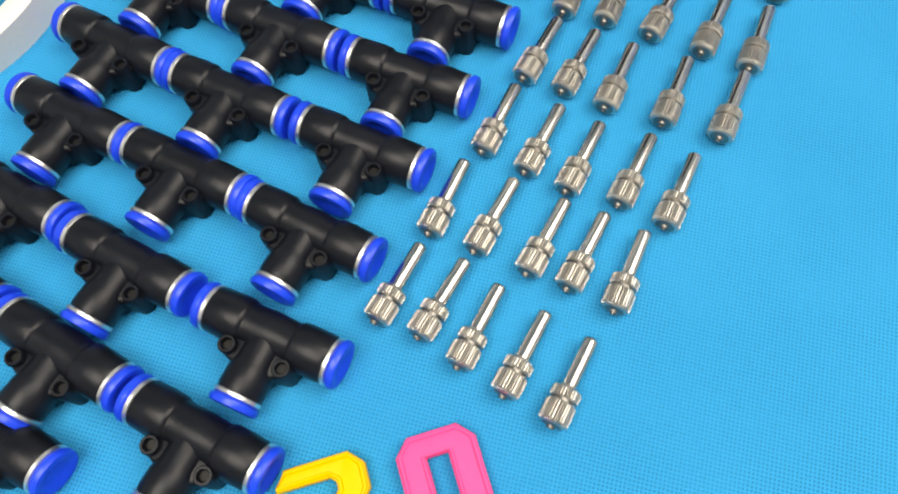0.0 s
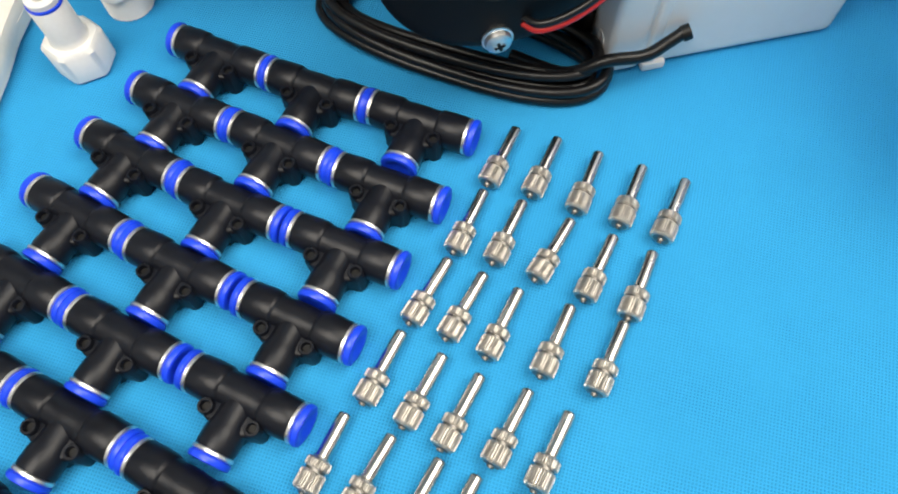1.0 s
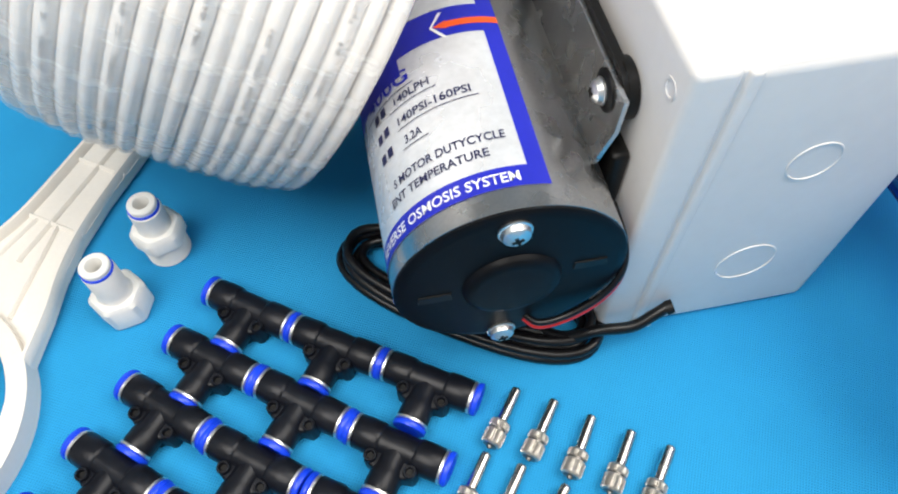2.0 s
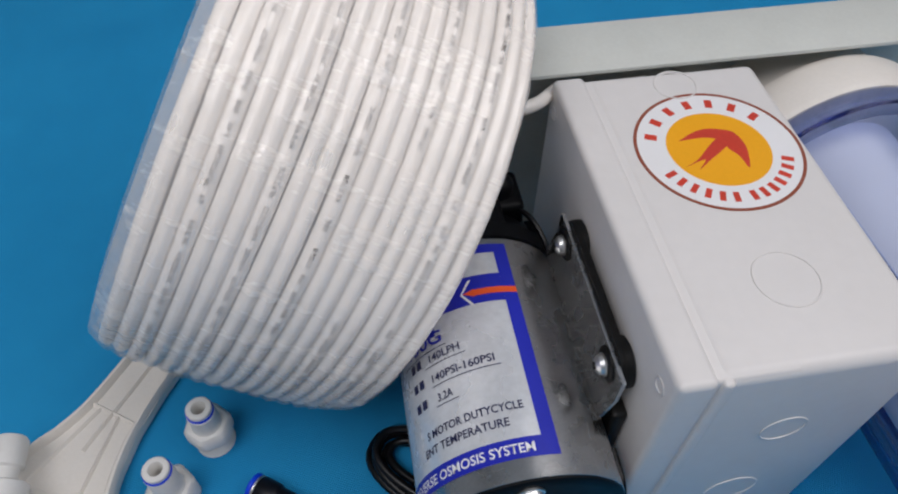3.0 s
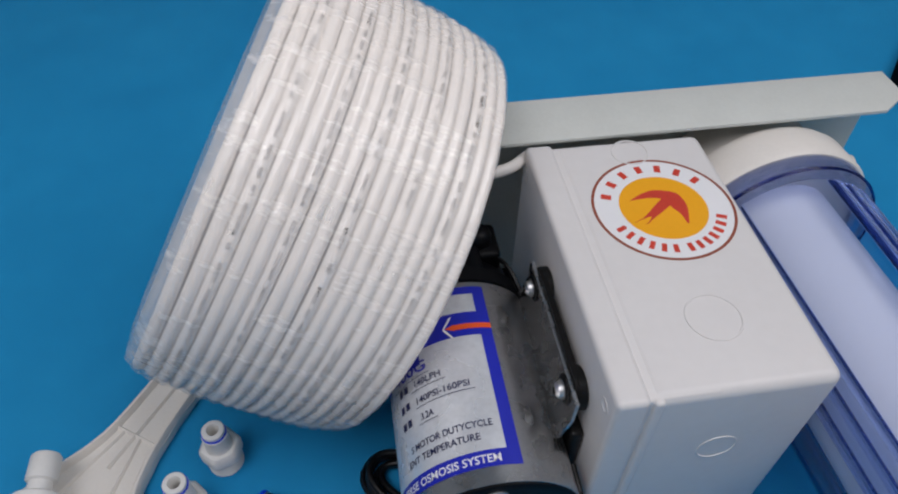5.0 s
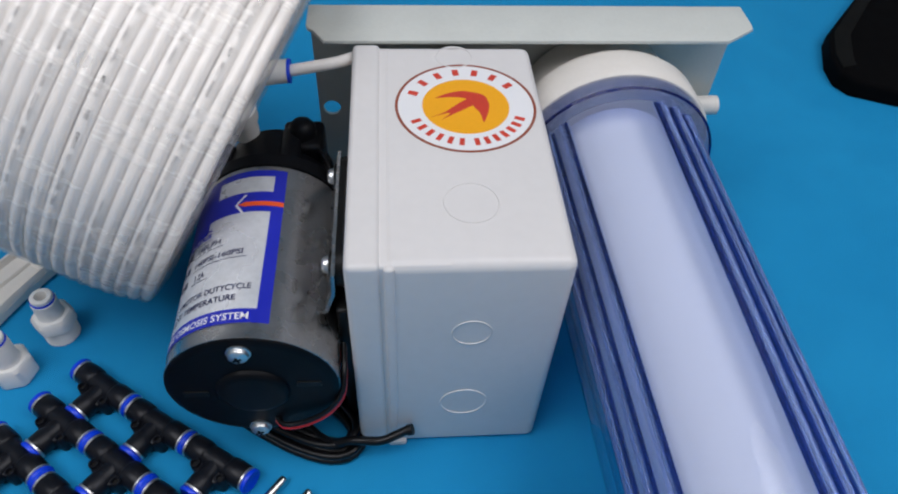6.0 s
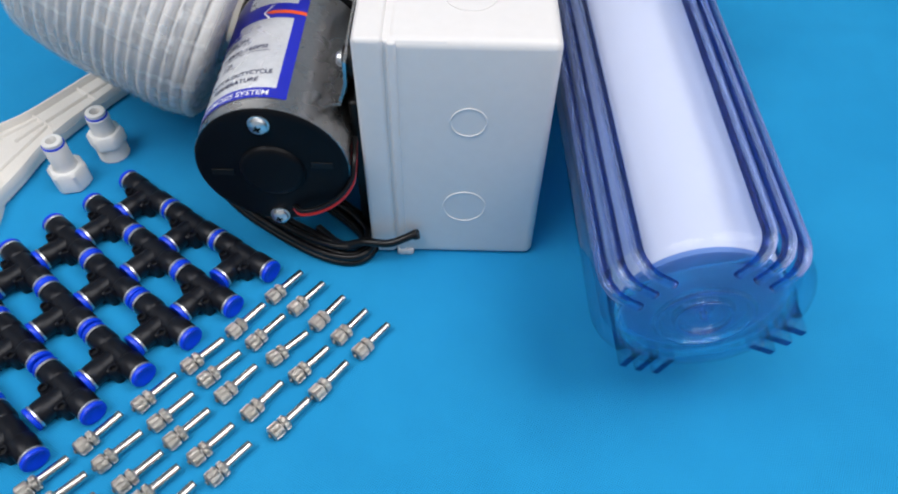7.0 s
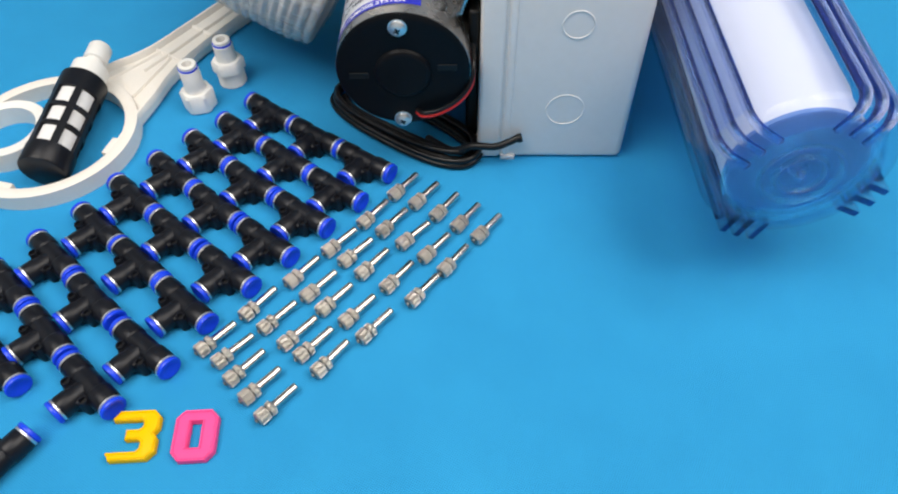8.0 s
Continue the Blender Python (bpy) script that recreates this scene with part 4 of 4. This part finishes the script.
# ---- filter wrench ----
wrench = thing("filter_wrench", "white plastic filter wrench with a ribbed handle lying on the sheet", "wrench")
WC, WO, WI, WH = Vector((-0.1450, 0.2205)), 0.0595, 0.0515, 0.0115
ring = lathe([(WI, 0.0), (WI, WH), (WI + 0.0012, WH + 0.0005), (WO - 0.0012, WH + 0.0005), (WO, WH), (WO, 0.0)], 96, m=Matrix.Translation((WC.x, WC.y, 0)), closed=True)
part("ring", ring, M_IVORY, wrench)
for a in (-14, 76, 166, 256):
    c = rbox(WI - 0.0055, WI + 0.001, -0.0075, 0.0075, 0.0, WH - 0.0005, 0.001, 2)
    bmesh.ops.transform(c, verts=c.verts, matrix=Matrix.Translation((WC.x, WC.y, 0)) @ Matrix.Rotation(radians(a), 4, "Z"))
    part("tooth", c, M_IVORY, wrench)
HA = radians(56)
hd, hn = Vector((math.cos(HA), math.sin(HA))), Vector((math.sin(HA), -math.cos(HA)))
h0 = Vector((-0.1180, 0.2665))
upper = [(-0.004, 0.0300), (0.010, 0.0245), (0.023, 0.0205), (0.035, 0.0160), (0.056, 0.0128), (0.110, 0.0132), (0.190, 0.0132), (0.200, 0.0080)]
lower = [(-0.035, 0.0535), (-0.012, 0.0430), (0.0125, 0.0348), (0.030, 0.0275), (0.049, 0.0222), (0.072, 0.0190), (0.112, 0.0165), (0.190, 0.0155), (0.200, 0.0100)]
left = [tuple(h0 + hd * s - hn * w) for s, w in upper]
right = [tuple(h0 + hd * s + hn * w) for s, w in lower]
turn0 = math.atan2(left[0][1] - WC.y, left[0][0] - WC.x)
turn1 = math.atan2(right[0][1] - WC.y, right[0][0] - WC.x)
curve = [(WC.x + (WI + 0.003) * math.cos(turn0 + (turn1 - turn0) * k / 12), WC.y + (WI + 0.003) * math.sin(turn0 + (turn1 - turn0) * k / 12)) for k in range(13)]
part("web", prism(right[1:] + left[::-1] + curve[1:], 0.0020, 0.0074), M_IVORY, wrench, smooth=False)
for rim, inward in ((left, 1), (right, -1)):
    line = spline([(x + hn.x * inward * 0.0022, y + hn.y * inward * 0.0022, 0.0060) for x, y in rim], 5)
    part("rim", sweep(line, 0.0024, 10, flat=2.5), M_IVORY, wrench)
middle = [(0.030, 0.0035), (0.070, 0.0032), (0.120, 0.0020), (0.190, 0.0010)]
part("mid_rib", sweep(spline([(*(h0 + hd * s + hn * w), 0.0066) for s, w in middle], 6), 0.0012, 8, flat=2.4), M_IVORY, wrench)
for w in (-0.008, 0.015):
    part("fan_rib", sweep([(*(h0 + hd * 0.052 + hn * w * 0.5), 0.0066), (*(h0 + hd * 0.006 + hn * w * 1.3), 0.0066)], 0.0011, 8, flat=2.4), M_IVORY, wrench)
for s in (0.052, 0.088, 0.124, 0.160):
    p = h0 + hd * s - hn * np.interp(s, [q[0] for q in upper], [q[1] for q in upper])
    q = h0 + hd * s + hn * np.interp(s, [q[0] for q in lower], [q[1] for q in lower])
    part("cross_rib", sweep([(*p, 0.0066), (*q, 0.0066)], 0.0011, 8, flat=2.4), M_IVORY, wrench)

# ---- suction strainer ----
ST = look((-0.1300, 0.1790, 0.0155), (-0.1238, 0.2935, 0.0270)) @ Matrix.Rotation(radians(180), 4, "X") @ Matrix.Diagonal((0.93, 0.93, 0.95, 1))
strainer = thing("suction_strainer", "black plastic strainer with white net windows and white nipple", "strainer", ST)
part("net", lathe([(0.0140, 0.004), (0.0140, 0.078)], 40), M_NET, strainer, "white filter net")
part("end_ring", lathe([(0.0120, 0.0), (0.0155, 0.0005), (0.0165, 0.0020), (0.0165, 0.0160), (0.0142, 0.0160)], 40), M_TEE, strainer)
part("end_ring", lathe([(0.0142, 0.0660), (0.0165, 0.0660), (0.0165, 0.0820), (0.0150, 0.0835), (0.0100, 0.0835)], 40), M_TEE, strainer)
for z in (0.0322, 0.0492):
    part("hoop", lathe([(0.0138, z - 0.0016), (0.0163, z - 0.0016), (0.0163, z + 0.0016), (0.0138, z + 0.0016)], 40, closed=True), M_TEE, strainer)
for i in range(6):
    c = rbox(0.0138, 0.0163, -0.0024, 0.0024, 0.012, 0.070, 0.0003, 1)
    bmesh.ops.transform(c, verts=c.verts, matrix=Matrix.Rotation(radians(60 * i + 62), 4, "Z"))
    part("bar", c, M_TEE, strainer)
part("nipple", lathe([(0.0120, 0.0830), (0.0130, 0.0840), (0.0130, 0.0960), (0.0115, 0.0970), (0.0070, 0.0980), (0.0065, 0.1040), (0.0085, 0.1050), (0.0085, 0.1180), (0.0070, 0.1200), (0.0040, 0.1205)], 32), M_WHITE, strainer, "white stepped hose nipple")

# ---- roll of thread tape ----
tape = thing("tape_roll", "roll of white thread tape lying inside the wrench ring", "tape")
TM = Matrix.Translation((-0.1730, 0.2215, 0.0))
part("spool", lathe([(0.0205, 0.0), (0.0205, 0.0140), (0.0217, 0.0145), (0.0275, 0.0145), (0.0280, 0.0140), (0.0280, 0.0)], 64, m=TM, closed=True), M_WHITE, tape)

# ---- plastic numerals ----
digits = (("number_three", "yellow plastic numeral three lying on the sheet", M_YELLOW, -0.0265, [(-0.0095, 0.0262), (0.0075, 0.0262), (0.0110, 0.0225), (0.0110, 0.0160), (0.0090, 0.0135), (0.0110, 0.0110), (0.0110, 0.0040), (0.0070, 0.0), (-0.0110, 0.0), (-0.0130, 0.0045), (0.0015, 0.0045), (0.0030, 0.0060), (0.0030, 0.0090), (0.0015, 0.0105), (-0.0050, 0.0105), (-0.0050, 0.0160), (0.0015, 0.0160), (0.0030, 0.0175), (0.0030, 0.0195), (0.0015, 0.0210), (-0.0125, 0.0210)], []),
          ("number_zero", "pink plastic numeral zero lying on the sheet", M_PINK, 0.0030, [(-0.0065, 0.0268), (0.0070, 0.0268), (0.0110, 0.0225), (0.0110, 0.0045), (0.0070, 0.0), (-0.0065, 0.0), (-0.0105, 0.0045), (-0.0105, 0.0225)], [[(-0.0028, 0.0205), (0.0030, 0.0205), (0.0030, 0.0065), (-0.0028, 0.0065)]]))
for name, lab, material, x, outline, holes in digits:
    b = prism(outline, 0.0, 0.0040, 0.0006, holes)
    for loop in (outline, *holes):
        inset = 0.0011 if loop is outline else -0.0009
        rim = []
        for k, (px, py) in enumerate(loop):
            before, after = Vector(loop[k - 1]), Vector(loop[(k + 1) % len(loop)])
            along = (after - before).normalized()
            out = Vector((along.y, -along.x))
            if sum(loop[q - 1][0] * loop[q][1] - loop[q][0] * loop[q - 1][1] for q in range(len(loop))) > 0:
                out = -out
            rim.append((px + out.x * inset, py + out.y * inset, 0.0041))
        sweep(rim, 0.0006, 6, True, b)
    tagged(part(name, b, material), lab, "plastic numeral").matrix_world = pose(x + 0.0008, -0.0020, 0.0004, 0, 0, 4)

# ---- black bag at the edge of the sheet ----
bag = thing("black_bag", "flat black fabric bag with a grey edge panel on the sheet", "bag", Matrix.Translation((0.550, 0.497, 0.004)))
part("body", prism([(0.002, 0.030), (0.010, 0.016), (0.040, 0.001), (0.19, -0.07), (0.39, 0.10), (0.19, 0.30), (0.095, 0.180), (0.018, 0.092), (0.004, 0.055)], 0.0, 0.016, 0.004, seg=3), M_BLACKBAG, bag)
part("edge_panel", prism([(0.006, 0.034), (0.019, 0.037), (0.023, 0.052), (0.036, 0.086), (0.104, 0.172), (0.096, 0.178), (0.022, 0.090), (0.008, 0.055)], 0.0155, 0.0175, 0.0006), M_GREYEDGE, bag, "grey edge panel")
